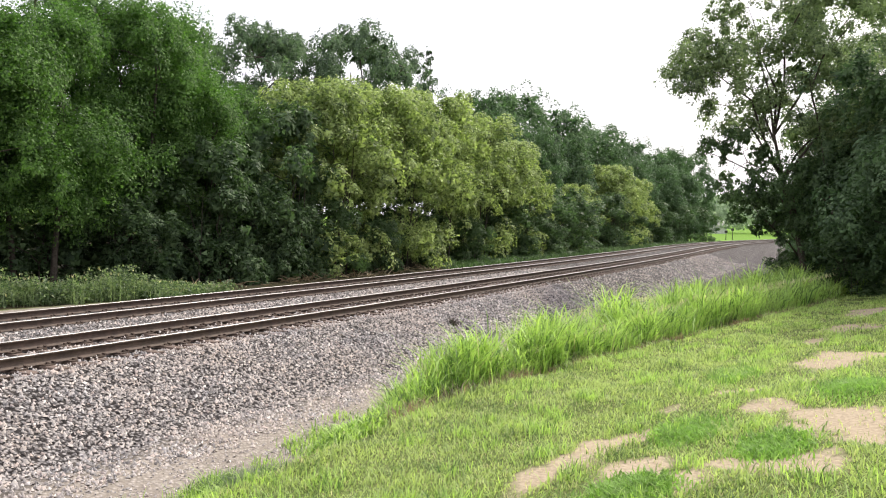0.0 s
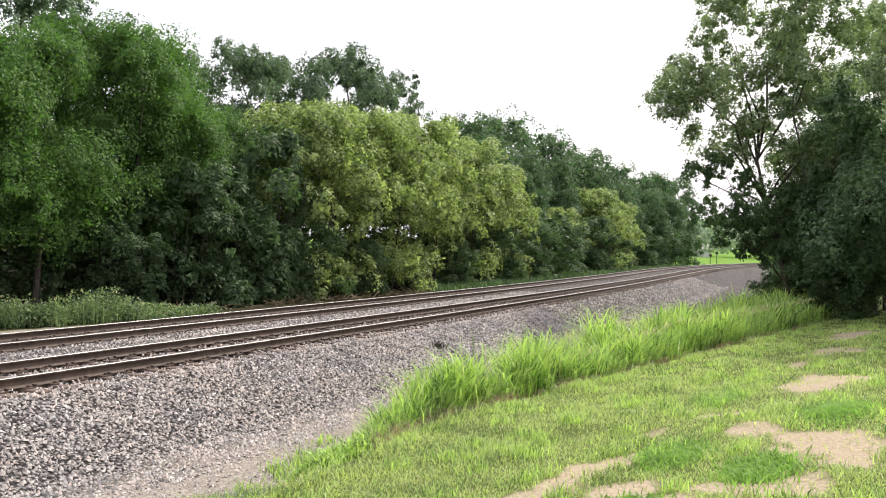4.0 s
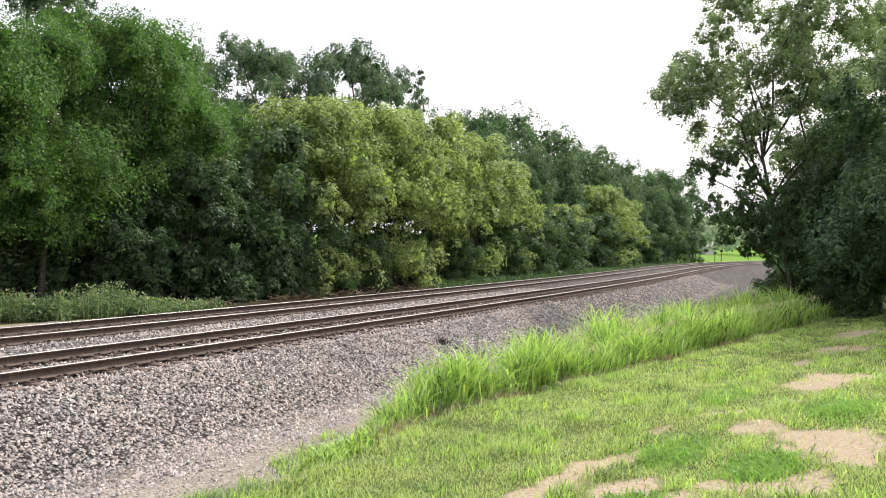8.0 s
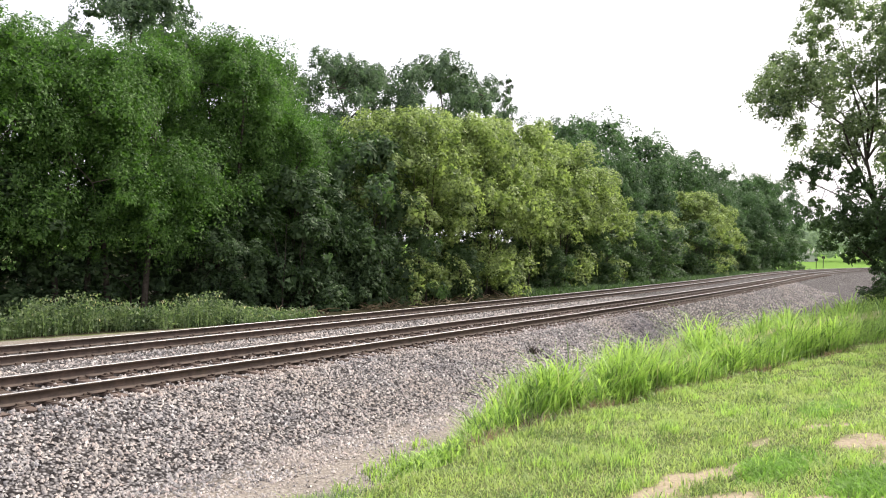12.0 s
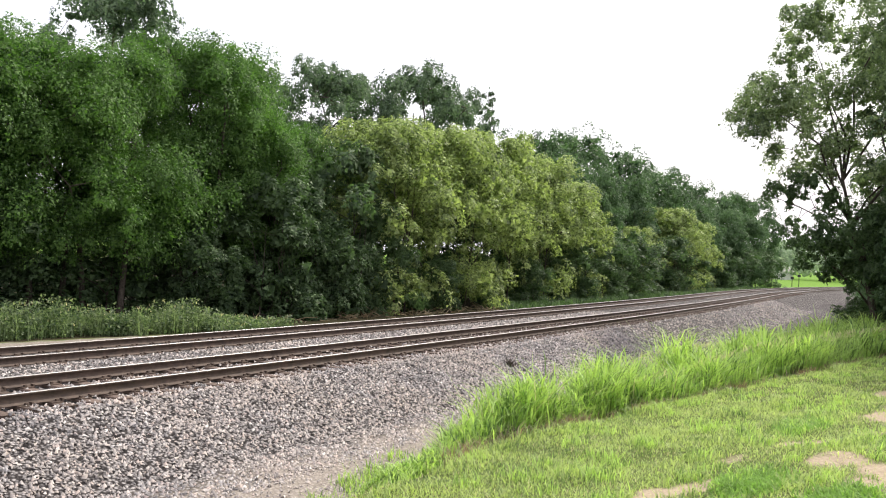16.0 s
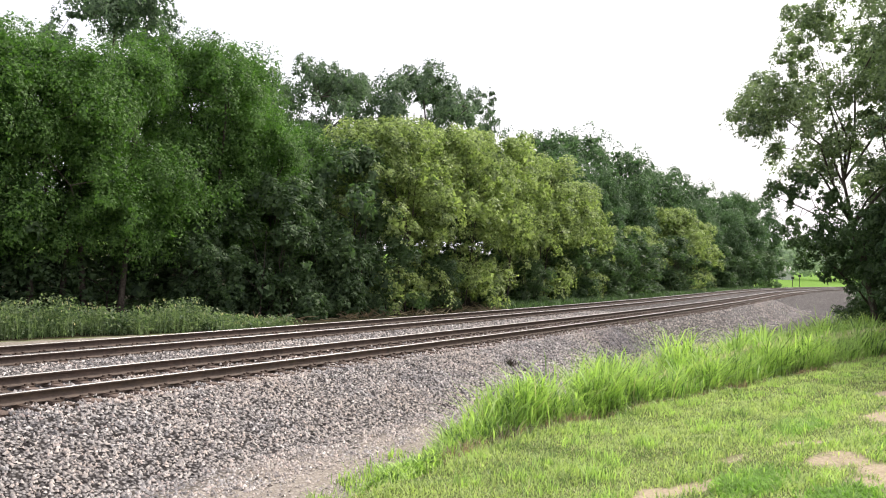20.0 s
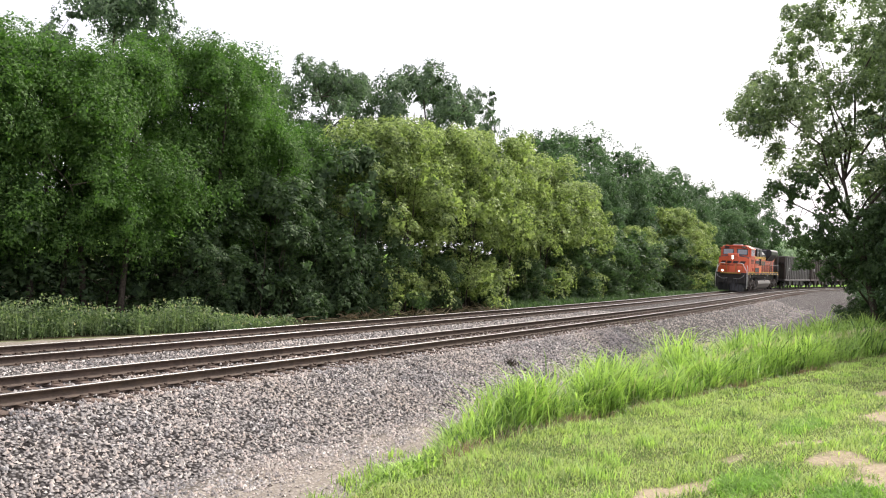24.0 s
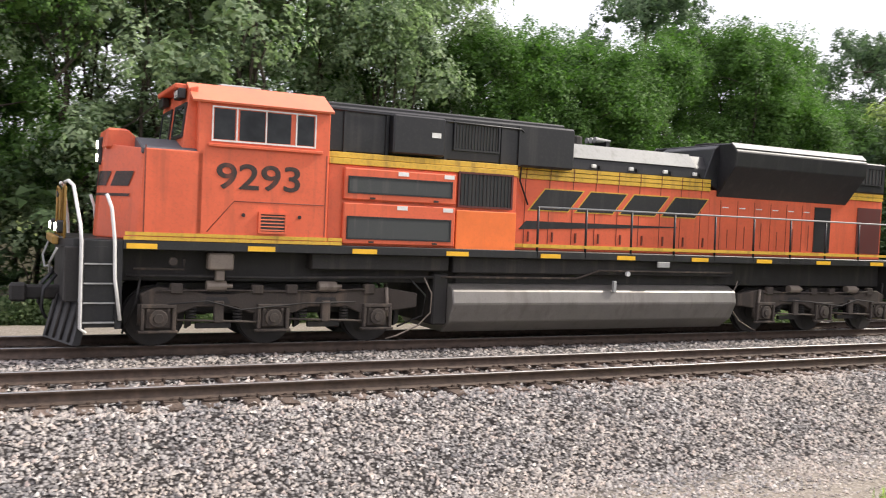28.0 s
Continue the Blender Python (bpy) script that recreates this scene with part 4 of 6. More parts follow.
    c = g.integers(0, k, n)
    x, y = cx[c] + g.normal(0, 0.15, n), cy[c] + g.normal(0, 0.12, n)
    tagged(put("weed_heads", blades_mesh(x, y, height(x, y) + ct[c] * 0.9, g.uniform(0.06, 0.14, n), g.uniform(0.02, 0.03, n), g, SEED_HEADS, 0.6)), "pale seed heads on the weeds by the gravel road", "weeds", kind="stuff")
    n = 12000
    x = 45 + 90 * g.random(n)
    _, yl, _ = line(x, SPACING + 2.6)
    y = yl + 0.8 + 2.6 * g.random(n)
    tagged(put("far_weeds", blades_mesh(x, y, height(x, y), g.uniform(0.12, 0.5, n), g.uniform(0.03, 0.07, n), g, LEAF_SHADE, 0.9)), "low weeds between the far rails and the bushes, shade put into their dark green", "weeds", kind="stuff")


build_grass()


# ---- dry brush, a dark clump on the gravel, and what lies beyond ----
def build_brush():
    g = np.random.default_rng(33)
    for k, (cx, cy, n, r) in enumerate(((36.5, 22.9, 60, 1.3), (31.5, 22.9, 50, 1.2), (43.0, 23.1, 60, 1.3), (26.5, 23.2, 30, 0.9))):
        bm = bmesh.new()
        for _ in range(n):
            x, y = cx + g.normal(0, r), cy + g.normal(0, 0.4)
            z = float(height(np.array(x), np.array(y)))
            a, e, ln = g.uniform(0, 6.28), g.uniform(-0.1, 0.6), g.uniform(0.25, 0.95)
            d = Vector((math.cos(a) * math.cos(e), math.sin(a) * math.cos(e), math.sin(e))) * ln
            p = Vector((x, y, z + 0.05))
            tube(bm, [p, p + d * 0.5 + Vector((0, 0, g.normal(0, 0.05))), p + d], [0.022, 0.015, 0.006], 4, False)
        ob = part("brush_pile", bm, DRY, None, "heap of dry brown sticks beside the far track")
        tagged(ob, category="brush pile", kind="stuff")
    x = 22.3 + g.normal(0, 0.10, 70)
    y = 11.0 + g.normal(0, 0.06, 70)
    put_clump = put("dead_weed", blades_mesh(x, y, height(x, y), g.uniform(0.06, 0.24, 70), g.uniform(0.02, 0.04, 70), g, BARK, 0.9))
    tagged(put_clump, "dark withered weed clump on the gravel shoulder", "weed")


build_brush()
# far leaves paled, so that the air's haze is part of their colour
FAR_LEAF = leafy("haze_tinted_far_leaves", (0.10, 0.13, 0.10), (0.20, 0.24, 0.18), (1.0, 1.1, 0.8), 0.1)


def build_distance():
    g = np.random.default_rng(44)
    # far woods beyond the meadow, haze painted into their leaves
    n = 26000
    k = g.integers(0, 46, n)
    cx, cy = 330 + g.normal(0, 22, 46), np.linspace(18, 150, 46)
    hh, rr = g.uniform(8, 17, 46), g.uniform(4, 7, 46)
    d = unit(g.normal(0, 1, (n, 3)))
    C = np.stack([cx[k], cy[k], hh[k] * 0.55], -1) + d * np.stack([rr[k], rr[k], hh[k] * 0.48], -1) * (0.55 + 0.5 * g.random(n))[:, None]
    A = unit(g.normal(0, 1, (n, 3)))
    B = unit(np.cross(A, unit(g.normal(0, 1, (n, 3)))))
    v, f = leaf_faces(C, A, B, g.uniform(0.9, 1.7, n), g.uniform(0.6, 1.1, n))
    tagged(put("far_woods", fast_mesh("far_woods", v, f, FAR_LEAF)), "woods beyond the meadow, distance haze put into their grey-green", "woods", kind="stuff")
    # low white building by the woods
    b = thing("farm_building", "long low white building with grey roof beyond the meadow", "building", at=pose(296, 66, -0.8, 0, 0, -68))
    slab("wall", b, WHITE, -16, 16, -4, 4, 0, 2.6)
    shape("roof", b, ROOF_GREY, [(-4.5, 2.6), (4.5, 2.6), (0, 4.2)], -16.5, 16.5, "x")
    for x in (-12, -7, -2, 3, 8, 13):
        slab("window", b, GLASS, x - 0.6, x + 0.6, -4.02, -3.98, 0.9, 1.9)
    # crossing posts by the track
    for x, y, h in ((191.0, 30.6, 2.5), (188.0, 31.4, 2.0)):
        z = float(height(np.array(x), np.array(y)))
        p = thing("signal_post", "dark thin post beside the far track", "post", "posts by the track", at=pose(x, y, z))
        bar("mast", p, GEAR_DARK, [(0, 0, 0), (0, 0, h)], 0.07)
        slab("sign", p, GEAR_DARK, -0.06, 0.06, -0.3, 0.3, h - 0.5, h, 0.02)
    young = make_tree("young_tree", "small round-headed young tree in the meadow", 51, 5.2, 1.9, 1.9, 16, 2600, 0.42, LEAF_MID, 1, 0.3, 0.9, 0.10)
    young.matrix_basis = pose(172, 32.3, float(height(np.array(172.0), np.array(32.3))))

# ---- the train: x runs back from the front, y to the far side, z up from the rail ----
ORANGE = painted("orange_paint", (0.71, 0.128, 0.054), 0.45, (0.16, 0.06, 0.035), 0.30)
ORANGE_FRESH = painted("fresh_orange_paint", (0.88, 0.19, 0.04), 0.4, (0.3, 0.1, 0.03), 0.15)
BLACK = painted("black_paint", (0.012, 0.012, 0.014), 0.42, (0.05, 0.045, 0.042), 0.4)
ANTI_GLARE = painted("grey_anti_glare_paint", (0.085, 0.085, 0.095), 0.7, (0.16, 0.14, 0.13), 0.4)
YELLOW = painted("yellow_stripe", (0.66, 0.40, 0.045), 0.45, (0.14, 0.08, 0.03), 0.5)
REFLECT = painted("amber_reflector", (0.85, 0.48, 0.03), 0.35, (0.3, 0.16, 0.03), 0.2)
SILVER = painted("dusty_silver_paint", (0.215, 0.20, 0.182), 0.42, (0.12, 0.10, 0.085), 0.45, 0.3, 2.0)
ROOF_GREY = painted("grey_roof_sheet", (0.34, 0.34, 0.33), 0.55, (0.14, 0.12, 0.10), 0.4, 0.0)
PANEL_GREY = painted("dull_grey_roof_slope", (0.27, 0.27, 0.26), 0.65, (0.10, 0.09, 0.08), 0.4)
WORN_BLACK = painted("worn_black_lettering", (0.026, 0.02, 0.018), 0.55, (0.30, 0.07, 0.035), 0.45, 0.0, 2.5)
GEAR = painted("dusty_running_gear", (0.044, 0.035, 0.029), 0.8, (0.15, 0.11, 0.08), 0.7, 0.0, 3.0)
DUSTY = painted("dust_covered_steel", (0.19, 0.155, 0.125), 0.55, (0.07, 0.05, 0.04), 0.6, 0.0, 3.0)
GEAR_DARK = painted("greasy_dark_steel", (0.021, 0.019, 0.018), 0.7, (0.075, 0.06, 0.048), 0.5, 0.0, 3.0)
DULL_YELLOW = painted("grimy_yellow", (0.34, 0.20, 0.04), 0.6, (0.08, 0.06, 0.04), 0.6)
SEAM = painted("shadowed_orange_seam", (0.16, 0.035, 0.02), 0.6, (0.05, 0.03, 0.02), 0.4)
# orange lightened for fading and for sky reflection on the roof slope
ORANGE_FADED_SKYLIT = painted("faded_skylit_orange", (0.80, 0.20, 0.10), 0.38, (0.45, 0.14, 0.08), 0.3)
WHITE = painted("white_paint", (0.78, 0.77, 0.74), 0.45, (0.25, 0.22, 0.19), 0.3)
MAROON = painted("maroon_panel", (0.10, 0.018, 0.015), 0.5, (0.05, 0.03, 0.025), 0.4)
MESH_DARK = painted("dark_intake_mesh", (0.05, 0.055, 0.055), 0.75, (0.12, 0.11, 0.10), 0.5, 0.0, 6.0)
CAR_GREY = painted("weathered_grey_steel", (0.145, 0.136, 0.126), 0.6, (0.09, 0.075, 0.06), 0.6, 0.1, 0.8)
CAR_BROWN = painted("weathered_brown_steel", (0.092, 0.072, 0.062), 0.65, (0.07, 0.05, 0.04), 0.6, 0.1, 0.8)
COAL = painted("coal", (0.02, 0.02, 0.021), 0.6, (0.05, 0.05, 0.05), 0.5, 0.0, 8.0)


def glass_material(name, spec, ior):
    m, n, l, b = material(name, 0.04, 0.0, spec)
    b.inputs["IOR"].default_value = ior
    b.inputs["Base Color"].default_value = (0.02, 0.028, 0.03, 1)
    t = noise_node(n, l, 2.2, 3)
    c = ramp(n, l, t.outputs[0], [(0.35, (0.006, 0.008, 0.009)), (0.75, (0.03, 0.034, 0.036))])
    l.new(c.outputs[0], b.inputs["Base Color"])
    return m


def lamp_material():
    m, n, l, b = material("lit_lamp", 0.2)
    b.inputs["Base Color"].default_value = (1, 0.95, 0.85, 1)
    b.inputs["Emission Color"].default_value = (1, 0.93, 0.78, 1)
    b.inputs["Emission Strength"].default_value = 9
    return m


GLASS, SCREEN, LAMP = glass_material("tinted_cab_glass", 0.3, 1.45), glass_material("coated_windscreen", 1.0, 1.8), lamp_material()


def slab(name, parent, mat, x0, x1, y0, y1, z0, z1, bevel=0.0, label=""):
    bm = bmesh.new()
    box(bm, x0, x1, y0, y1, z0, z1, bevel)
    return part(name, bm, mat, parent, label)


def bar(name, parent, mat, points, radius, label="", sides=7):
    bm = bmesh.new()
    tube(bm, points, radius, sides)
    return part(name, bm, mat, parent, label, True)


def shape(name, parent, mat, outline, a, b, axis, bevel=0.0, label=""):
    bm = bmesh.new()
    prism(bm, outline, a, b, axis, bevel)
    return part(name, bm, mat, parent, label)


def lettering(name, parent, mat, text, size, m, bold=0.0, wide=1.0):
    c = bpy.data.curves.new(name, "FONT")
    c.body, c.size, c.extrude, c.offset, c.align_x, c.align_y = text, size, 0.004, 0.0, "LEFT", "BOTTOM_BASELINE"
    tmp = bpy.data.objects.new(name, c)
    me = bpy.data.meshes.new_from_object(tmp)
    bpy.data.objects.remove(tmp)
    if bold:
        bm = bmesh.new()
        for k, (dx, dy) in enumerate(((0, 0), (bold, 0), (-bold, 0), (0, bold), (0, -bold), (bold * 0.7, bold * 0.7), (-bold * 0.7, -bold * 0.7), (bold * 0.7, -bold * 0.7), (-bold * 0.7, bold * 0.7))):
            old = set(bm.verts)
            bm.from_mesh(me)
            bmesh.ops.translate(bm, vec=(dx, dy, 0.0004 * k), verts=[v for v in bm.verts if v not in old])
        bm.to_mesh(me), bm.free()
    me.materials.append(mat)
    me.transform(m @ Matrix.Diagonal((wide, 1, 1, 1)))
    return put(name, me, parent)


NEAR_SIDE = Matrix.Rotation(math.pi / 2, 4, "X")     # writing that faces the near side
FRONT = Matrix.Rotation(-math.pi / 2, 4, "Z") @ Matrix.Rotation(math.pi / 2, 4, "X")   # writing that faces ahead


def wheelset(parent, x, radius, sides=28):
    """Two flanged wheels on an axle, with its own origin at the axle's centre."""
    bm = bmesh.new()
    for s in (-1, 1):
        disc(bm, (0, s * 0.745, 0), radius, 0.13, "y", sides, 0.012)
        disc(bm, (0, s * 0.685, 0), radius + 0.027, 0.03, "y", sides)
        disc(bm, (0, s * 0.815, 0), radius * 0.36, 0.05, "y", 16, 0.01)
        for k in range(5):
            a = 6.2832 * k / 5
            disc(bm, (math.cos(a) * radius * 0.62, s * 0.812, math.sin(a) * radius * 0.62), 0.05, 0.012, "y", 8)
    disc(bm, (0, 0, 0), 0.085, 1.5, "y", 12)
    w = part("wheelset", bm, GEAR_DARK, parent, "dark steel wheelset with flanged wheels")
    w.matrix_basis = pose(x, 0, radius)
    return w


def loco_bogie(loco, x, flip):
    """A three-axle bogie round x: frame, journal boxes, springs, brake gear, rods, wheelsets."""
    t = put("bogie", None, loco)
    for s in (-1, 1):
        y0, y1 = sorted((s * 1.12, s * 1.26))
        d = flip
        out = [(-2.30, 0.66), (-2.36, 0.98), (-2.1, 1.09), (-1.6, 1.07), (-1.2, 0.97), (-0.8, 0.97), (-0.4, 1.05), (0.4, 1.05), (0.8, 0.99), (1.25, 0.99), (1.65, 1.09), (2.3, 1.10), (2.95, 1.00), (2.95, 0.72), (2.45, 0.66), (1.72, 0.62), (1.45, 0.74), (0.7, 0.74), (0.4, 0.62), (-0.4, 0.62), (-0.7, 0.74), (-1.4, 0.74), (-1.72, 0.62)]
        shape("bogie_frame", t, GEAR, [(x + d * p, z) for p, z in (out if d > 0 else out[::-1])], y0, y1, "y", 0.02, "dusty brown cast bogie frame")
        for i in (-2.05, 0.0, 2.08):
            a = x + i
            box_ = bmesh.new()
            box(box_, a - 0.22, a + 0.22, s * 1.19 - 0.12, s * 1.19 + 0.12, 0.36, 0.74, 0.03)
            disc(box_, (a, s * 1.33, 0.55), 0.16, 0.07, "y", 16, 0.015)
            disc(box_, (a, s * 1.37, 0.55), 0.09, 0.05, "y", 12, 0.01)
            for e in (-0.17, 0.17):
                disc(box_, (a + e, s * 1.325, 0.70), 0.03, 0.04, "y", 8)
            part("journal_box", box_, GEAR, t)
            for e in (-0.30, 0.30):
                bar("pedestal", t, GEAR, [(a + e, s * 1.22, 0.42), (a + e, s * 1.22, 0.80)], 0.045)
            shape("brake_shoe", t, GEAR_DARK, [(a + 0.56, 0.30), (a + 0.66, 0.36), (a + 0.68, 0.80), (a + 0.58, 0.80)], s * 0.68, s * 0.82, "y")
        for i in (-1.05, 1.05):
            slab("brake_beam", t, GEAR_DARK, x + i - 0.32, x + i + 0.32, s * 1.08 - 0.05, s * 1.08 + 0.05, 0.34, 0.44, 0.01)
            bm = bmesh.new()
            disc(bm, (x + i, s * 1.24, 1.12), 0.10, 0.36, "x", 12, 0.015)
            disc(bm, (x + i + 0.22, s * 1.24, 1.12), 0.045, 0.14, "x", 8)
            part("brake_cylinder", bm, DUSTY, t, "dusty brown brake cylinder")
        for i in (-1.45, -0.62, 0.62, 1.45):
            bm = bmesh.new()
            for q in range(5):
                disc(bm, (x + i, s * 1.14, 0.50 + q * 0.055), 0.085, 0.03, "z", 10)
            part("coil_spring", bm, GEAR_DARK, t, "dark coil spring")
        for i in (-1.0, 1.02):
            slab("brake_hanger", t, GEAR, x + i - 0.09, x + i + 0.09, *sorted((s * 1.24, s * 1.33)), 0.46, 0.86, 0.02)
            bar("brake_rod", t, GEAR, [(x + i - 0.75, s * 1.30, 0.52), (x + i + 0.75, s * 1.30, 0.47)], 0.022)
        bar("frame_pipe", t, GEAR, [(x - 2.1, s * 1.29, 1.03), (x - 0.9, s * 1.29, 1.05), (x + 0.1, s * 1.29, 1.03), (x + 2.0, s * 1.29, 1.08)], 0.018)
        for i, h in ((-1.75, 0.07), (-0.3, 0.05), (0.35, 0.06), (1.9, 0.08)):
            slab("frame_lug", t, GEAR, x + d * i - 0.11, x + d * i + 0.11, *sorted((s * 1.2, s * 1.31)), 0.98, 1.10 + h, 0.02)
        for i in (-1.03, 1.03):
            shape("frame_recess", t, GEAR_DARK, [(x + i - 0.24, 0.80), (x + i + 0.24, 0.80), (x + i + 0.18, 0.92), (x + i - 0.18, 0.92)], *sorted((s * 1.255, s * 1.268)), "y")
        bar("brake_pipe", t, GEAR_DARK, [(x - d * 1.9, s * 1.33, 0.80), (x - d * 1.2, s * 1.34, 0.86), (x - d * 0.6, s * 1.34, 0.70), (x + d * 0.6, s * 1.34, 0.82), (x + d * 1.6, s * 1.33, 0.84)], 0.014)
        bar("slack_hose", t, DUSTY, [(x + d * 3.05, s * 1.34, 1.32), (x + d * 3.22, s * 1.36, 1.0), (x + d * 3.2, s * 1.36, 0.62), (x + d * 2.95, s * 1.34, 0.36), (x + d * 2.5, s * 1.3, 0.16), (x + d * 2.3, s * 1.25, 0.10)], 0.016, "pale dusty slack hose")
        for i in (-2.05, 0.0, 2.08):
            bm = bmesh.new()
            for a0, a1, z0, z1 in ((-0.30, 0.30, 0.73, 0.80), (-0.30, -0.235, 0.34, 0.73), (0.235, 0.30, 0.34, 0.73), (-0.34, 0.34, 0.29, 0.34)):
                box(bm, x + i + a0, x + i + a1, *sorted((s * 1.24, s * 1.345)), z0, z1, 0.012)
            part("pedestal_jaw", bm, GEAR, t, "cast frame round the journal box")
        bar("damper", t, DUSTY, [(x + d * 2.30, s * 1.30, 0.55), (x + d * 2.26, s * 1.30, 1.12)], 0.035)
        bar("sand_pipe", t, GEAR_DARK, [(x - d * 2.35, s * 1.2, 1.3), (x - d * 2.42, s * 1.15, 0.8), (x - d * 2.60, s * 0.95, 0.25)], 0.022)
        bar("cable", t, GEAR_DARK, [(x + d * 2.8, s * 1.15, 1.3), (x + d * 3.15, s * 1.22, 0.95), (x + d * 3.1, s * 1.2, 0.55), (x + d * 2.6, s * 1.1, 0.32)], 0.02)
    slab("bolster", t, GEAR_DARK, x - 2.0, x + 2.0, -0.6, 0.6, 0.55, 1.15, 0.03)
    for i in (-2.05, 0.0, 2.08):
        wheelset(t, x + i, 0.533)


def louvres(name, parent, mat, frame_mat, x0, x1, z0, z1, y, count, label, upright=True):
    """A framed grille with separate slats on the near or far side."""
    s = -1 if y < 0 else 1
    g = slab(name, parent, MESH_DARK, x0, x1, min(y, y + s * 0.02), max(y, y + s * 0.02), z0, z1, 0.0, label)
    f = bmesh.new()
    a, b = sorted((y, y + s * 0.05))
    for q in ((x0 - 0.04, x1 + 0.04, z0 - 0.04, z0), (x0 - 0.04, x1 + 0.04, z1, z1 + 0.04), (x0 - 0.04, x0, z0, z1), (x1, x1 + 0.04, z0, z1)):
        box(f, q[0], q[1], a, b, q[2], q[3])
    part("grille_frame", f, frame_mat, g)
    bm = bmesh.new()
    c, d = sorted((y + s * 0.022, y + s * 0.042))
    if upright:
        w = (x1 - x0) / count
        box(bm, x0 + w * 0.25, x0 + w * 0.6, c, d, z0, z1)
    else:
        w = (z1 - z0) / count
        box(bm, x0, x1, c, d, z0 + w * 0.25, z0 + w * 0.6)
    me = bpy.data.meshes.new("slat")
    bm.to_mesh(me), bm.free()
    me.materials.append(mat)
    for i in range(count):
        put("slat", me, g, "", Matrix.Translation((w * i, 0, 0) if upright else (0, 0, w * i)))
    return g


def build_loco():
    loco = thing("locomotive", "orange, black and yellow six-axle diesel locomotive with lit headlights", "locomotive")
    # underframe and walkway
    slab("underframe", loco, GEAR_DARK, 1.9, 22.3, -0.95, 0.95, 1.18, 1.78, 0.02, "dark grimy underframe beam")
    shape("walkway", loco, BLACK, [(1.58, -0.9), (1.83, -1.35), (2.6, -1.35), (2.6, -1.52), (22.0, -1.52), (22.0, -1.3), (22.75, -1.3), (22.75, 1.3), (22.0, 1.3), (22.0, 1.52), (2.6, 1.52), (2.6, 1.35), (1.83, 1.35), (1.58, 0.9)], 1.76, 1.92, "z", 0.01, "black walkway with sill")
    for s in (-1, 1):
        for a, b in ((2.62, 6.20), (6.22, 6.5), (10.5, 21.9)):
            slab("sill_stripe", loco, YELLOW, a, b, *sorted((s * 1.505, s * 1.525)), 2.0, 2.06, 0.0, "thin yellow stripe")
        slab("lower_stripe", loco, YELLOW, 2.60, 6.5, *sorted((s * 1.50, s * 1.522)), 1.925, 1.985, 0.0, "thin yellow stripe")
        for a in (2.65, 4.72, 6.72, 8.72, 10.95, 12.95, 15.1, 17.15, 19.2, 21.2):
            slab("reflector", loco, REFLECT, a, a + 0.50, *sorted((s * 1.52, s * 1.534)), 1.775, 1.865, 0.0, "amber reflective strip")
    # nose: a shallow V in plan with sloping top
    nose = bmesh.new()
    prism(nose, [(2.27, -0.30), (2.80, -1.42), (2.90, -1.50), (3.9, -1.50), (3.9, 1.50), (2.90, 1.50), (2.80, 1.42), (2.27, 0.30)], 1.92, 3.62, "z")
    nose.verts.ensure_lookup_table()
    for v in nose.verts:
        if v.co.z > 3:
            v.co.z = 3.60 if abs(v.co.y) < 0.5 else 3.50
            v.co.x += 0.10 if v.co.x < 2.85 else 0.0
    bmesh.ops.bevel(nose, geom=list(nose.edges), offset=0.025, segments=2, affect="EDGES", profile=0.5)
    n = part("nose", nose, ORANGE, loco, "orange nose with chamfered corners")
    shape("nose_deck", n, ANTI_GLARE, [(-1.47, 3.40), (1.47, 3.40), (1.47, 3.515), (0.6, 3.73), (-0.6, 3.73), (-1.47, 3.515)], 2.86, 3.84, "x", 0.02, "dark grey anti-glare nose top")
    shape("lamp_block", n, ORANGE, [(2.34, 3.50), (2.385, 3.87), (2.74, 3.87), (2.96, 3.66), (2.96, 3.50)], -0.52, 0.52, "y", 0.04, "orange raised block over the headlights")
    for s in (-1, 1):
        slab("nose_stripe", n, YELLOW, 2.9, 3.9, *sorted((s * 1.5, s * 1.512)), 2.0, 2.06)
        slab("door_seam", n, SEAM, 2.905, 2.925, *sorted((s * 1.5, s * 1.508)), 2.06, 3.55)
    hl = slab("headlight_housing", n, BLACK, 2.29, 2.5, -0.13, 0.13, 3.22, 3.72, 0.03, "black twin headlight housing")
    for z in (3.35, 3.58):
        bm = bmesh.new()
        disc(bm, (2.282, 0, z), 0.075, 0.03, "x", 18)
        part("headlight", bm, LAMP, hl, "lit round headlight")
    # emblem on the nose: slanted dark blocks in place of the railway's lettering, over a thin streak
    def on_nose(y, z):
        return (2.27 + max(0, abs(y) - 0.30) * 0.4732 + (z - 1.92) * 0.0595 - 0.014, y, z)

    def nose_patch(name, mat, y0, y1, z0, z1, slope, label):
        bm = bmesh.new()
        rows = []
        for i in range(9):
            c = y0 + (y1 - y0) * i / 8
            rows.append([bm.verts.new(on_nose(-(c + (z - z0) * slope), z)) for z in (z0, (z0 + z1) / 2, z1)])
        for a, b in zip(rows, rows[1:]):
            bm.faces.new((a[0], b[0], b[1], a[1])), bm.faces.new((a[1], b[1], b[2], a[2]))
        bmesh.ops.recalc_face_normals(bm, faces=bm.faces[:])
        part(name, bm, mat, n, label)
    for k in range(4):
        y0 = -1.28 + k * 0.63
        nose_patch("nose_emblem", WORN_BLACK, y0, y0 + 0.50, 2.84, 3.10, 0.5, "black slanted emblem shape")
    nose_patch("nose_streak", WORN_BLACK, -1.20, 1.15, 2.66, 2.71, 0.5, "thin black streak")
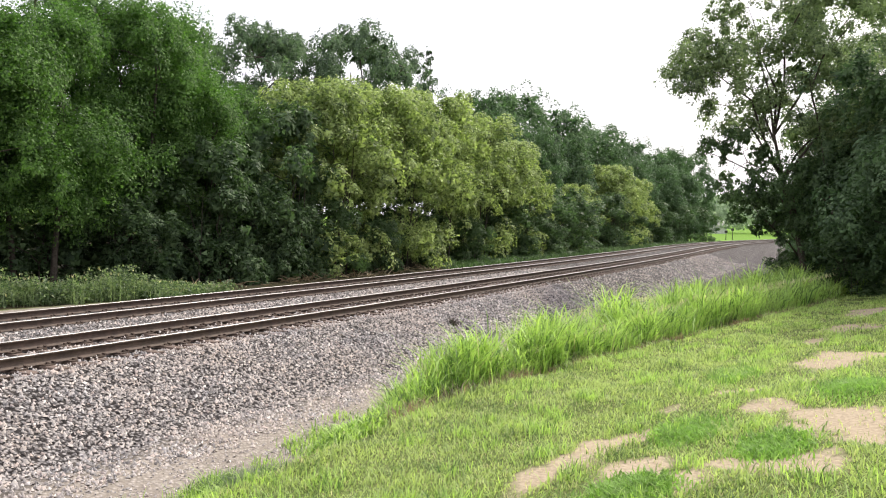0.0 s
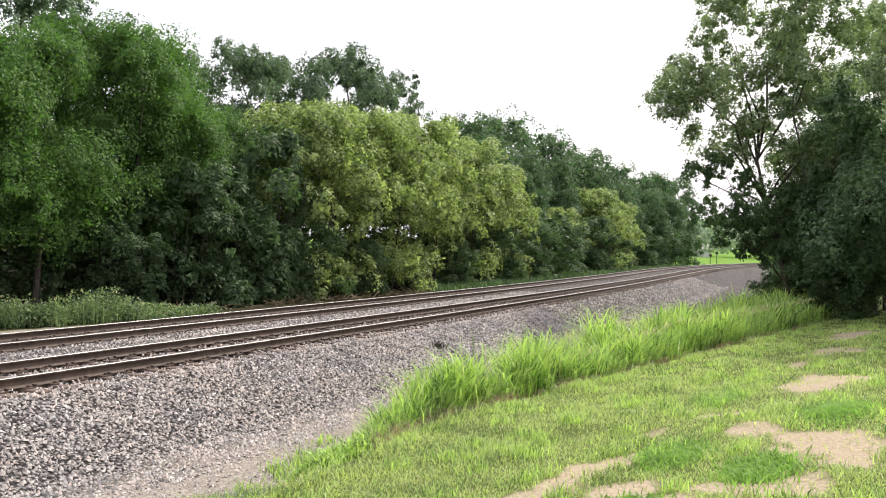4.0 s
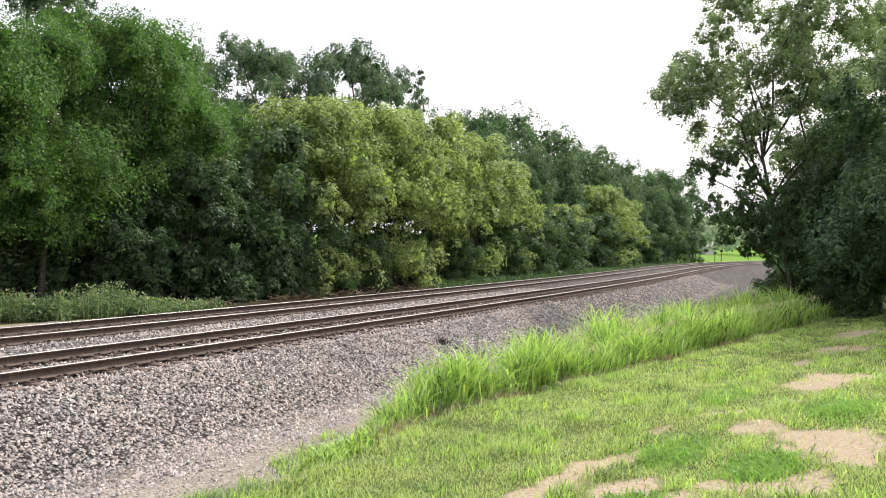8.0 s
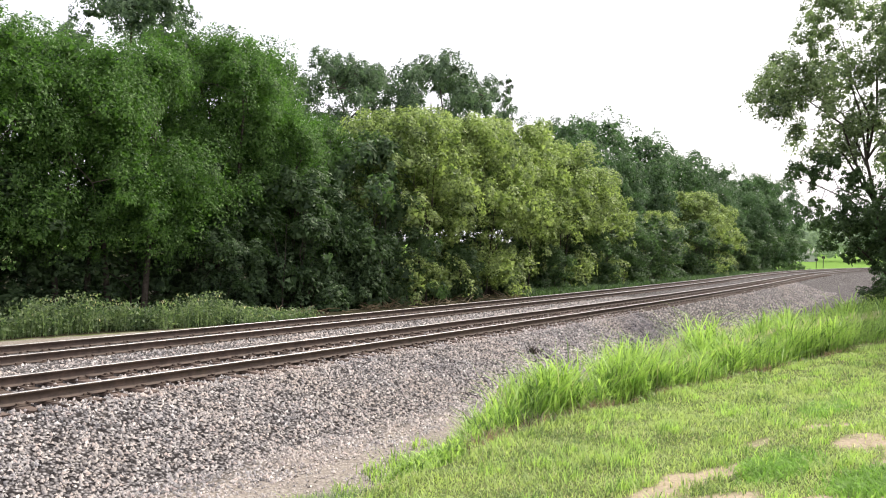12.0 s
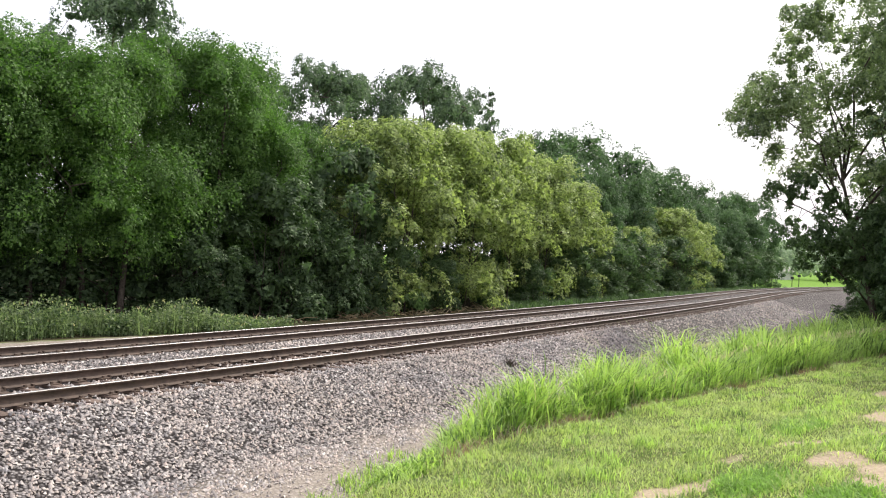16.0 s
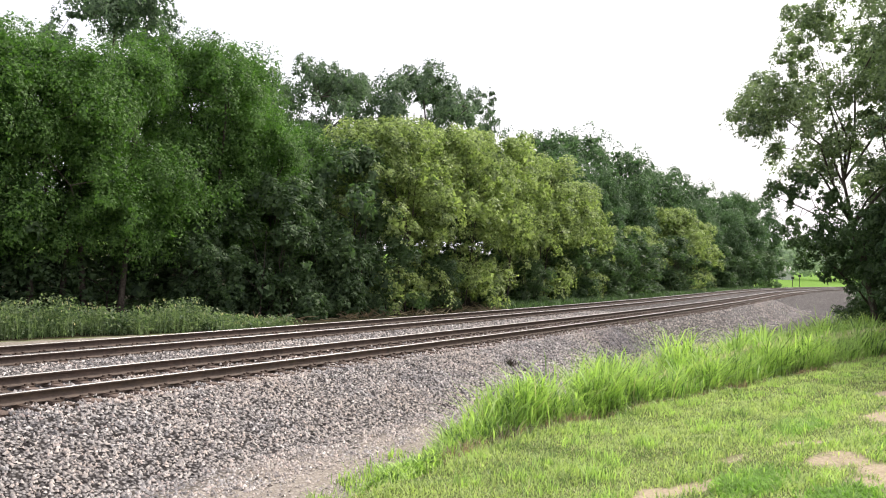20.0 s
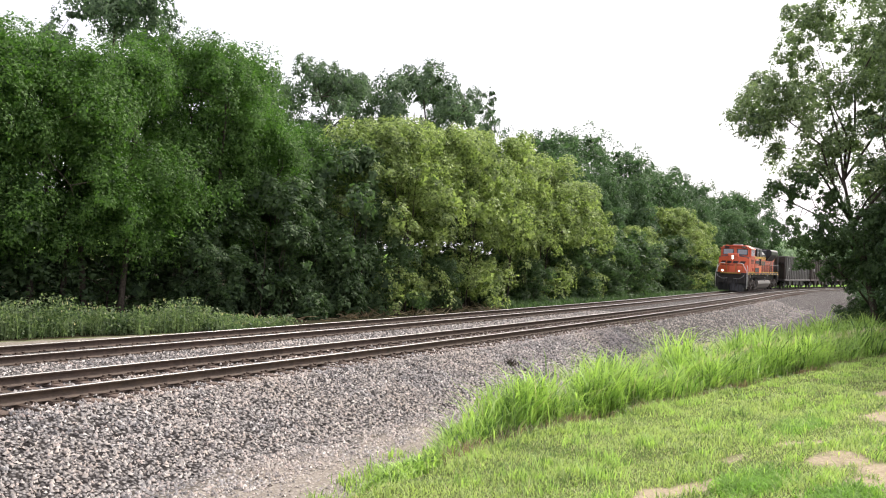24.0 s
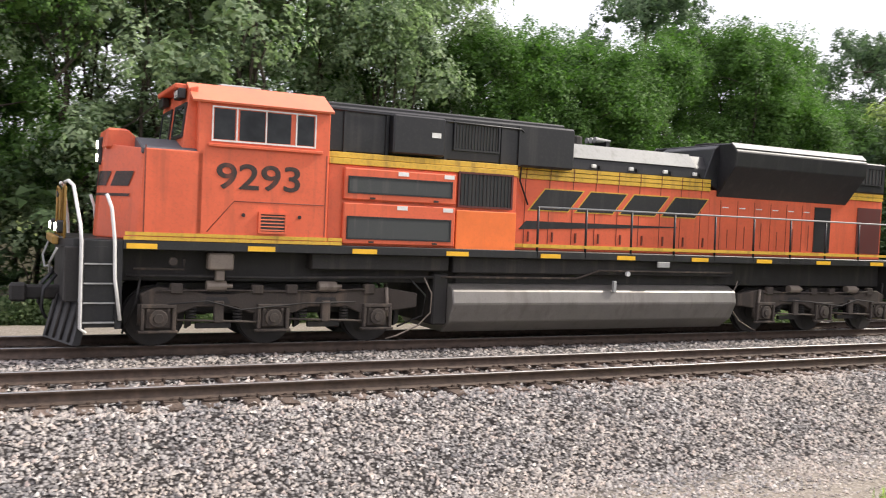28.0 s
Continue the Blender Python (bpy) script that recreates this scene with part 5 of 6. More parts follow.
    # cab
    cab = shape("cab", loco, ORANGE, [(-1.50, 1.92), (1.50, 1.92), (1.50, 4.38), (0.95, 4.70), (-0.95, 4.70), (-1.50, 4.38)], 3.78, 6.20, "x", 0.02, "orange crew cab")
    shape("windscreen_wall", cab, ORANGE, [(3.80, 3.50), (3.54, 3.50), (3.66, 4.62), (3.80, 4.66)], -1.30, 1.30, "y", 0.015, "orange raked cab front")
    for s in (-1, 1):
        bm = bmesh.new()
        prism(bm, [(3.550, 3.80), (3.585, 3.80), (3.635, 4.30), (3.604, 4.30)], *sorted((s * 0.22, s * 1.18)), "y")
        part("windscreen", bm, SCREEN, cab, "dark tinted windscreen")
        bm = bmesh.new()
        for y0, y1, za, zb in ((0.16, 1.24, 3.74, 3.80), (0.16, 1.24, 4.30, 4.36), (0.16, 0.22, 3.80, 4.30), (1.18, 1.24, 3.80, 4.30)):
            prism(bm, [(3.535 + (za - 3.76) * 0.107, za), (3.59 + (za - 3.76) * 0.107, za), (3.59 + (zb - 3.76) * 0.107, zb), (3.535 + (zb - 3.76) * 0.107, zb)], *sorted((s * y0, s * y1)), "y")
        part("windscreen_frame", bm, BLACK, cab)
        # sloped roof sheet with its overhang, the sky's reflection painted into its orange
        bm = bmesh.new()
        prism(bm, [(s * 1.57, 4.36), (s * 0.93, 4.715), (s * 0.93, 4.755), (s * 1.59, 4.395)], 3.66, 6.24, "x")
        part("roof_sheet", bm, ORANGE_FADED_SKYLIT, cab, "faded orange roof slope with sky reflection put into its colour")
        # side windows
        for a, b in ((4.05, 4.42), (4.50, 4.96), (5.0, 5.44), (5.56, 5.88)):
            slab("side_window", cab, GLASS, a, b, *sorted((s * 1.495, s * 1.506)), 3.74, 4.28, 0.0, "dark cab side window")
        bm = bmesh.new()
        for q in ((4.01, 5.92, 3.70, 3.73), (4.01, 5.92, 4.295, 4.32), (4.01, 4.035, 3.73, 4.30), (5.895, 5.92, 3.73, 4.30), (4.44, 4.465, 3.73, 4.30), (5.53, 5.555, 3.73, 4.30), (4.97, 4.99, 3.73, 4.30)):
            box(bm, q[0], q[1], *sorted((s * 1.497, s * 1.520)), q[2], q[3])
        part("window_frame", bm, WHITE, cab, "pale aluminium window frame")
        slab("window_ledge", cab, ORANGE, 3.95, 6.05, *sorted((s * 1.5, s * 1.56)), 3.60, 3.66, 0.012)
        louvres("cab_vent", cab, ORANGE_FADED_SKYLIT, ORANGE, 4.93, 5.38, 2.14, 2.45, s * 1.5, 5, "small pale louvred vent", False)
        for a in (4.62, 5.66):
            bm = bmesh.new()
            disc(bm, (a, s * 1.505, 2.42), 0.035, 0.02, "y", 10)
            part("cab_bolt", bm, BLACK, cab)
        slab("cab_seam", cab, SEAM, 6.14, 6.155, *sorted((s * 1.5, s * 1.506)), 2.07, 3.58)
        bar("cab_crease", cab, SEAM, [(3.98, s * 1.503, 2.10), (4.45, s * 1.503, 2.66), (6.12, s * 1.503, 2.66)], 0.008)
    lettering("road_number", cab, WORN_BLACK, "9293", 0.635, Matrix.Translation((4.10, -1.503, 2.885)) @ NEAR_SIDE, 0.009, 1.26)
    slab("number_board", cab, BLACK, 3.50, 3.62, -1.10, -0.62, 4.44, 4.62, 0.01, "black number board")
    lettering("board_number", cab, WHITE, "9293", 0.17, Matrix.Translation((3.492, -0.66, 4.47)) @ FRONT, 0.0, 0.95)
    slab("number_board", cab, BLACK, 3.50, 3.62, 0.62, 1.10, 4.44, 4.62, 0.01, "black number board")
    slab("cab_brow", cab, ORANGE, 3.45, 3.80, -0.95, 0.95, 4.62, 4.72, 0.02)
    slab("air_conditioner", cab, ROOF_GREY, 4.35, 5.15, -0.45, 0.45, 4.72, 4.86, 0.03, "grey rooftop air conditioner")
    # electrical cabinets behind the cab
    eq = slab("equipment_hood", loco, ORANGE, 6.22, 10.36, -1.40, 1.40, 1.92, 3.46, 0.015, "orange equipment hood")
    slab("upper_hood", loco, BLACK, 6.22, 11.90, -1.22, 1.22, 3.69, 4.58, 0.04, "black upper equipment hood")
    slab("upper_cap", loco, BLACK, 6.3, 11.8, -0.95, 0.95, 4.58, 4.68, 0.03)
    for s in (-1, 1):
        slab("hood_stripe", eq, YELLOW, 6.22, 10.36, *sorted((s * 1.2, s * 1.44)), 3.46, 3.575, 0.006, "yellow stripe")
        slab("hood_stripe", eq, YELLOW, 6.22, 10.36, *sorted((s * 1.2, s * 1.41)), 3.585, 3.69, 0.006, "yellow stripe")
        for z0, z1, i0, i1 in ((2.80, 3.40, 2.95, 3.22), (1.96, 2.74, 2.08, 2.46)):
            slab("side_panel", eq, ORANGE, 6.52, 8.90, *sorted((s * 1.39, s * 1.49)), z0, z1, 0.02, "orange cabinet door")
            slab("intake_mesh", eq, MESH_DARK, 6.62, 8.78, *sorted((s * 1.49, s * 1.497)), i0, i1, 0.0, "dark mesh intake")
            bm = bmesh.new()
            for q in ((6.59, 8.81, i0 - 0.03, i0), (6.59, 8.81, i1, i1 + 0.03), (6.59, 6.62, i0, i1), (8.78, 8.81, i0, i1)):
                box(bm, q[0], q[1], *sorted((s * 1.488, s * 1.506)), q[2], q[3])
            part("intake_frame", bm, BLACK, eq)
            for a in (7.05, 8.4):
                slab("latch", eq, GEAR_DARK, a, a + 0.10, *sorted((s * 1.49, s * 1.515)), z0 + 0.025, z0 + 0.06)
            for a in (7.62, 8.62):
                slab("warning_plate", eq, WHITE, a, a + 0.22, *sorted((s * 1.49, s * 1.498)), z1 - 0.10, z1 - 0.02, 0.0, "small white warning plate")
        louvres("inverter_grille", eq, GEAR_DARK, MAROON, 9.0, 10.2, 2.80, 3.44, s * 1.41, 14, "dark upright grille in a maroon frame")
        slab("bright_panel", eq, ORANGE_FRESH, 8.94, 10.34, *sorted((s * 1.40, s * 1.47)), 1.90, 2.70, 0.012, "brighter repainted orange panel")
        slab("blower_box", loco, BLACK, 7.50, 8.62, *sorted((s * 1.2, s * 1.46)), 3.74, 4.50, 0.03, "black blower housing")
        slab("blower_plate", loco, WHITE, 8.32, 8.52, *sorted((s * 1.46, s * 1.468)), 4.10, 4.20)
        louvres("upper_grille", loco, GEAR_DARK, BLACK, 8.95, 9.95, 3.95, 4.48, s * 1.22, 14, "black upright grille")
        for a in (6.55, 7.42, 8.70, 10.02, 10.45):
            slab("hood_rib", loco, BLACK, a, a + 0.06, *sorted((s * 1.2, s * 1.26)), 3.70, 4.52)
        bar("conduit", loco, BLACK, [(6.3, s * 1.26, 4.50), (10.5, s * 1.26, 4.46), (10.62, s * 1.2, 4.40), (10.66, s * 1.02, 3.4), (10.9, s * 1.0, 2.9)], 0.02)
    # engine hood
    en = slab("engine_hood", loco, ORANGE, 10.36, 16.10, -0.94, 0.94, 1.92, 3.46, 0.015, "orange engine hood with doors")
    shape("engine_roof", loco, BLACK, [(-0.95, 3.74), (0.95, 3.74), (0.93, 3.98), (0.66, 4.30), (-0.66, 4.30), (-0.93, 3.98)], 11.9, 16.3, "x", 0.015, "black engine roof")
    for s in (-1, 1):
        bm = bmesh.new()
        prism(bm, [(s * 0.945, 3.99), (s * 0.67, 4.315), (s * 0.67, 4.33), (s * 0.958, 4.0)], 11.95, 15.60, "x")
        part("roof_panel", bm, PANEL_GREY, loco, "pale grey roof slope")
        for z0, z1 in ((3.46, 3.545), (3.56, 3.645), (3.66, 3.74)):
            slab("engine_stripe", en, YELLOW, 10.38, 16.08, *sorted((s * 0.9, s * 0.965)), z0, z1, 0.0, "yellow stripe")
        slab("low_stripe", en, YELLOW, 10.38, 21.4, *sorted((s * 0.93, s * 0.962)), 1.97, 2.05, 0.0, "yellow stripe")
        for i in range(9):
            a = 10.85 + i * 0.62
            slab("door_gap", en, SEAM, a, a + 0.014, *sorted((s * 0.93, s * 0.948)), 2.06, 3.46)
            slab("door_latch", en, SEAM, a + 0.10, a + 0.14, *sorted((s * 0.93, s * 0.965)), 2.10, 2.32)
            slab("stripe_gap", en, SEAM, a, a + 0.018, *sorted((s * 0.93, s * 0.970)), 3.47, 3.74)
        for a in (11.0, 12.55, 13.6, 14.6, 15.5):
            slab("roof_light", en, WHITE, a, a + 0.12, *sorted((s * 0.93, s * 0.99)), 3.80, 3.88, 0.01, "small white fitting")
            slab("roof_hinge", en, BLACK, a + 0.2, a + 0.27, *sorted((s * 0.93, s * 1.0)), 3.78, 3.86)
    # the railway's emblem as plain slanted shapes over a tapering streak
    for k in range(4):
        x0, sl = 10.98 + k * 1.22, 0.85
        def slant(a, b, z0, z1):
            return [(x0 + a + (z0 - 2.8) * sl, z0), (x0 + b + (z0 - 2.8) * sl, z0), (x0 + b + (z1 - 2.8) * sl, z1), (x0 + a + (z1 - 2.8) * sl, z1)]
        e = shape("emblem", en, YELLOW, slant(-0.03, 1.03, 2.775, 3.275), -0.950, -0.94, "y", 0.0, "black slanted emblem block edged in yellow")
        shape("emblem_face", e, BLACK, slant(0.0, 1.0, 2.80, 3.25), -0.954, -0.945, "y")
    shape("streak", en, BLACK, [(10.72, 2.36), (15.1, 2.54), (15.1, 2.56), (10.90, 2.55)], -0.952, -0.94, "y", 0.0, "black tapering streak")
    # radiator section with flared wings
    ra = slab("radiator_hood", loco, ORANGE, 16.10, 22.30, -0.94, 0.94, 1.92, 3.50, 0.015, "orange radiator hood")
    wing = [(-0.95, 3.34), (-1.52, 4.06), (-1.55, 4.42), (-1.36, 4.62), (1.36, 4.62), (1.55, 4.42), (1.52, 4.06), (0.95, 3.34)]
    wg = shape("radiator_wing", loco, BLACK, wing, 16.30, 20.85, "x", 0.02, "black flared radiator wing")
    slab("rear_upper", loco, BLACK, 20.85, 22.28, -1.0, 1.0, 3.70, 4.50, 0.03, "black rear hood top")
    shape("wing_front", loco, BLACK, [(15.85, 3.74), (16.32, 3.5), (16.32, 4.6), (16.15, 4.5)], -0.96, 0.96, "y", 0.02)
    for s in (-1, 1):
        bm = bmesh.new()
        prism(bm, [(s * 1.49, 4.50), (s * 1.37, 4.61), (s * 1.37, 4.635), (s * 1.51, 4.505)], 16.30, 20.85, "x")
        part("wing_screen", bm, ROOF_GREY, wg, "pale radiator intake screen")
        for z0, z1 in ((3.50, 3.59), (3.60, 3.69)):
            slab("rear_stripe", ra, YELLOW, 20.9, 22.28, *sorted((s * 0.9, s * 0.965)), z0, z1, 0.0, "yellow stripe")
        slab("dark_doorway", ra, BLACK, 19.70, 20.30, *sorted((s * 0.93, s * 0.955)), 2.07, 3.24, 0.0, "black open doorway")
        slab("maroon_door", ra, MAROON, 21.32, 22.24, *sorted((s * 0.93, s * 0.955)), 2.07, 3.30, 0.0, "maroon rear panel")
        for i in range(6):
            a = 16.45 + i * 0.56
            slab("door_gap", ra, SEAM, a, a + 0.012, *sorted((s * 0.93, s * 0.947)), 2.06, 3.26)
            slab("soot_streak", ra, SEAM, a + 0.25, a + 0.27, *sorted((s * 0.93, s * 0.946)), 2.10, 2.55 + 0.1 * (i % 3))
            slab("hood_plate", ra, WHITE, a + 0.06, a + 0.26, *sorted((s * 0.93, s * 0.947)), 3.08, 3.105)
        louvres("rear_grille", loco, GEAR_DARK, BLACK, 21.15, 22.1, 3.95, 4.35, s * 1.0, 7, "black rear grille")
    for x in (17.2, 18.6, 20.0):
        bm = bmesh.new()
        disc(bm, (x, 0, 4.66), 0.62, 0.10, "z", 26, 0.02)
        part("radiator_fan", bm, GEAR_DARK, loco, "dark round radiator fan")
    bm = bmesh.new()
    disc(bm, (12.6, 0, 4.42), 0.28, 0.30, "z", 18, 0.03)
    part("exhaust_stack", bm, GEAR_DARK, loco, "sooty exhaust stack")
    for k in (-0.16, 0, 0.16):
        bm = bmesh.new()
        bmesh.ops.create_cone(bm, cap_ends=True, segments=12, radius1=0.03, radius2=0.07, depth=0.45, matrix=Matrix.Translation((13.4, k, 4.52)) @ Matrix.Rotation(-math.pi / 2, 4, "Y"))
        part("horn", bm, ROOF_GREY, loco)
    slab("horn_bracket", loco, BLACK, 13.45, 13.55, -0.25, 0.25, 4.28, 4.50)
    # handrails along the walkway
    for s in (-1, 1):
        for i in range(10):
            a = 10.87 + i * 1.235
            bar("handrail_post", loco, BLACK, [(a, s * 1.50, 1.80), (a, s * 1.48, 2.84)], 0.027, "black handrail post", 6)
        bar("handrail", loco, ROOF_GREY, [(10.87, s * 1.48, 2.85), (16.5, s * 1.48, 2.87), (22.0, s * 1.48, 2.87), (22.5, s * 1.42, 2.75), (22.62, s * 1.38, 1.95), (22.66, s * 1.38, 0.9)], 0.020, "pale steel handrail")
        bar("end_rail", loco, WHITE, [(22.0, s * 1.50, 2.5), (22.25, s * 1.46, 2.1), (22.3, s * 1.44, 0.95)], 0.022, "white end handrail")
        # front steps
        st = slab("step_well", loco, BLACK, 1.98, 2.52, *sorted((s * 0.95, s * 1.42)), 0.42, 1.90, 0.01, "black step well")
        for z in (0.50, 0.83, 1.16, 1.49):
            slab("step", st, ROOF_GREY, 1.99, 2.50, *sorted((s * 1.40, s * 1.50)), z, z + 0.022, 0.0, "worn steel step")
            slab("step_back", st, BLACK, 2.01, 2.48, *sorted((s * 1.42, s * 1.43)), z + 0.04, z + 0.30)
        for a, b in ((1.92, 2.00), (2.50, 2.60)):
            slab("step_side", st, BLACK, a, b, *sorted((s * 1.1, s * 1.50)), 0.40, 1.90, 0.01)
        bar("step_rail", st, WHITE, [(1.72, s * 0.62, 2.86), (1.75, s * 0.98, 2.88), (1.82, s * 1.14, 2.80), (1.92, s * 1.46, 2.16), (1.94, s * 1.53, 1.90), (1.95, s * 1.53, 0.42), (2.05, s * 1.50, 0.34)], 0.030, "white step handrail")
        bar("step_rail", st, WHITE, [(2.32, s * 1.45, 2.68), (2.40, s * 1.50, 2.45), (2.46, s * 1.53, 1.9), (2.48, s * 1.53, 1.25), (2.58, s * 1.53, 0.55)], 0.030, "white step handrail")
        bar("front_rail", loco, DULL_YELLOW, [(1.42, s * 0.5, 1.9), (1.42, s * 0.5, 2.75), (1.42, s * 0.95, 2.80), (1.42, s * 1.1, 2.78), (1.42, s * 1.1, 1.9)], 0.022, "front platform rail")
        bar("uncoupling_lever", loco, ROOF_GREY, [(1.28, s * 0.3, 1.35), (1.22, s * 0.8, 1.3), (1.2, s * 1.2, 1.5), (1.3, s * 1.35, 1.75)], 0.02)
        dl = slab("ditch_light", loco, BLACK, 1.30, 1.46, *sorted((s * 0.72, s * 0.92)), 1.98, 2.20, 0.03, "black ditch light housing")
        bm = bmesh.new()
        disc(bm, (1.29, s * 0.82, 2.09), 0.075, 0.03, "x", 18)
        part("ditch_lens", bm, LAMP, dl, "lit round lamp")
        # under the sill
        slab("sand_box", loco, DUSTY, 4.05, 4.50, *sorted((s * 1.2, s * 1.46)), 1.42, 1.72, 0.03, "brown box under the sill")
        slab("sand_stem", loco, DUSTY, 4.20, 4.36, *sorted((s * 1.25, s * 1.38)), 1.22, 1.42, 0.02)
        bar("air_pipe", loco, GEAR, [(2.8, s * 1.32, 1.42), (3.65, s * 1.32, 1.42), (3.65, s * 1.32, 1.60)], 0.022)
        bar("air_pipe", loco, GEAR_DARK, [(2.7, s * 1.25, 1.30), (5.6, s * 1.25, 1.28), (8.6, s * 1.2, 1.32)], 0.03)
        bar("side_pipe", loco, GEAR, [(8.7, s * 1.38, 1.34), (12.0, s * 1.38, 1.34), (12.6, s * 1.38, 1.52), (16.5, s * 1.38, 1.52)], 0.025)
        for a, b, z0, z1 in ((9.0, 16.6, 1.42, 1.76), (6.0, 8.9, 1.45, 1.76)):
            slab("side_beam", loco, GEAR_DARK, a, b, *sorted((s * 0.95, s * 1.30)), z0, z1, 0.02)
        bm = bmesh.new()
        disc(bm, (3.45, s * 1.36, 1.56), 0.075, 0.10, "y", 14, 0.01)
        part("valve", bm, GEAR, loco)
        bm = bmesh.new()
        disc(bm, (13.35, s * 1.42, 1.46), 0.055, 0.06, "y", 12)
        part("sight_glass", bm, WHITE, loco, "white round gauge")
        slab("fuel_filler", loco, ROOF_GREY, 12.92, 13.0, *sorted((s * 1.42, s * 1.50)), 1.05, 1.30, 0.01, "steel fuel filler")
        slab("gauge_plate", loco, ROOF_GREY, 14.1, 14.45, *sorted((s * 1.50, s * 1.535)), 1.62, 1.75, 0.01, "grey gauge plate")
        # plough: a curved blade on each side of the middle
        bm = bmesh.new()
        prism(bm, [(1.18, s * 0.03), (1.58, s * 1.28), (1.70, s * 1.28), (1.34, s * 0.03)], 0.10, 0.90, "z")
        for v in bm.verts:
            if v.co.z > 0.5:
                v.co.x += 0.18
        pl = part("plough", bm, BLACK, loco, "black snow plough blade")
        for k in (0.2, 0.5, 0.8, 1.1):
            bar("plough_rib", pl, GEAR_DARK, [(1.17 + 0.32 * k, s * k, 0.14), (1.34 + 0.32 * k, s * k, 0.88)], 0.03, "", 5)
        for k in (0.35, 0.6):
            bar("air_hose", loco, BLACK, [(1.35, s * k, 1.25), (1.15, s * (k + 0.03), 1.0), (1.12, s * (k + 0.08), 0.65), (1.2, s * (k + 0.12), 0.5)], 0.026, "black rubber air hose")
    slab("pilot", loco, GEAR_DARK, 1.42, 1.72, -1.40, 1.40, 0.85, 1.78, 0.02, "grimy pilot plate")
    slab("anticlimber", loco, DULL_YELLOW, 1.24, 1.34, -1.0, 1.0, 1.79, 1.93, 0.02, "yellow anticlimber edge")
    cp = slab("coupler", loco, GEAR_DARK, 0.75, 1.45, -0.14, 0.14, 0.78, 1.02, 0.03, "rusty knuckle coupler")
    slab("knuckle", cp, GEAR_DARK, 0.62, 0.90, -0.22, 0.10, 0.74, 1.06, 0.04)
    for y in (-0.45, 0.45):
        bar("front_post", loco, DULL_YELLOW, [(1.38, y, 1.92), (1.38, y, 2.72)], 0.02)
    bar("front_chain", loco, GEAR_DARK, [(1.38, -0.45, 2.70), (1.36, 0, 2.60), (1.38, 0.45, 2.70)], 0.014)
    for ob in loco.children:
        if ob.name.split(".")[0] in ("front_rail", "uncoupling_lever", "ditch_light", "plough", "air_hose", "pilot", "anticlimber", "coupler", "front_post", "front_chain"):
            ob.matrix_basis = Matrix.Translation((0.28, 0, 0))
    # fuel tank
    tank = [(-0.95, 0.17), (0.95, 0.17), (1.30, 0.42), (1.48, 0.80), (1.42, 1.07), (1.18, 1.19), (-1.18, 1.19), (-1.42, 1.07), (-1.48, 0.80), (-1.30, 0.42)]
    tk = shape("fuel_tank", loco, SILVER, tank, 8.95, 16.62, "x", 0.025, "dusty silver faceted fuel tank")
    slab("tank_mount", loco, GEAR_DARK, 8.62, 8.95, -1.2, 1.2, 0.35, 1.4, 0.03)
    slab("tank_hanger", tk, GEAR_DARK, 9.2, 16.3, -1.05, 1.05, 1.17, 1.45)
    loco_bogie(loco, 5.29, 1)
    loco_bogie(loco, 19.80, -1)
    slab("rear_pilot", loco, GEAR_DARK, 22.35, 22.6, -1.3, 1.3, 0.85, 1.76, 0.02)
    slab("rear_coupler", loco, GEAR, 22.5, 23.7, -0.14, 0.14, 0.78, 1.02, 0.03, "rusty knuckle coupler")
    return loco


def car_bogie(car, x):
    t = put("bogie", None, car)
    for s in (-1, 1):
        y0, y1 = sorted((s * 0.98, s * 1.10))
        shape("bogie_frame", t, GEAR_DARK, [(x - 1.15, 0.42), (x - 1.15, 0.66), (x - 0.55, 0.70), (x - 0.25, 0.86), (x + 0.25, 0.86), (x + 0.55, 0.70), (x + 1.15, 0.66), (x + 1.15, 0.42), (x + 0.6, 0.44), (x + 0.3, 0.26), (x - 0.3, 0.26), (x - 0.6, 0.44)], y0, y1, "y", 0.015)
        for i in (-0.89, 0.89):
            bm = bmesh.new()
            disc(bm, (x + i, s * 1.13, 0.46), 0.11, 0.08, "y", 12, 0.01)
            part("bearing_cap", bm, ROOF_GREY if s < 0 else GEAR, t, "pale bearing end cap")
    slab("bolster", t, GEAR_DARK, x - 0.2, x + 0.2, -1.0, 1.0, 0.45, 0.85)
    for i in (-0.89, 0.89):
        wheelset(t, x + i, 0.46, 20)


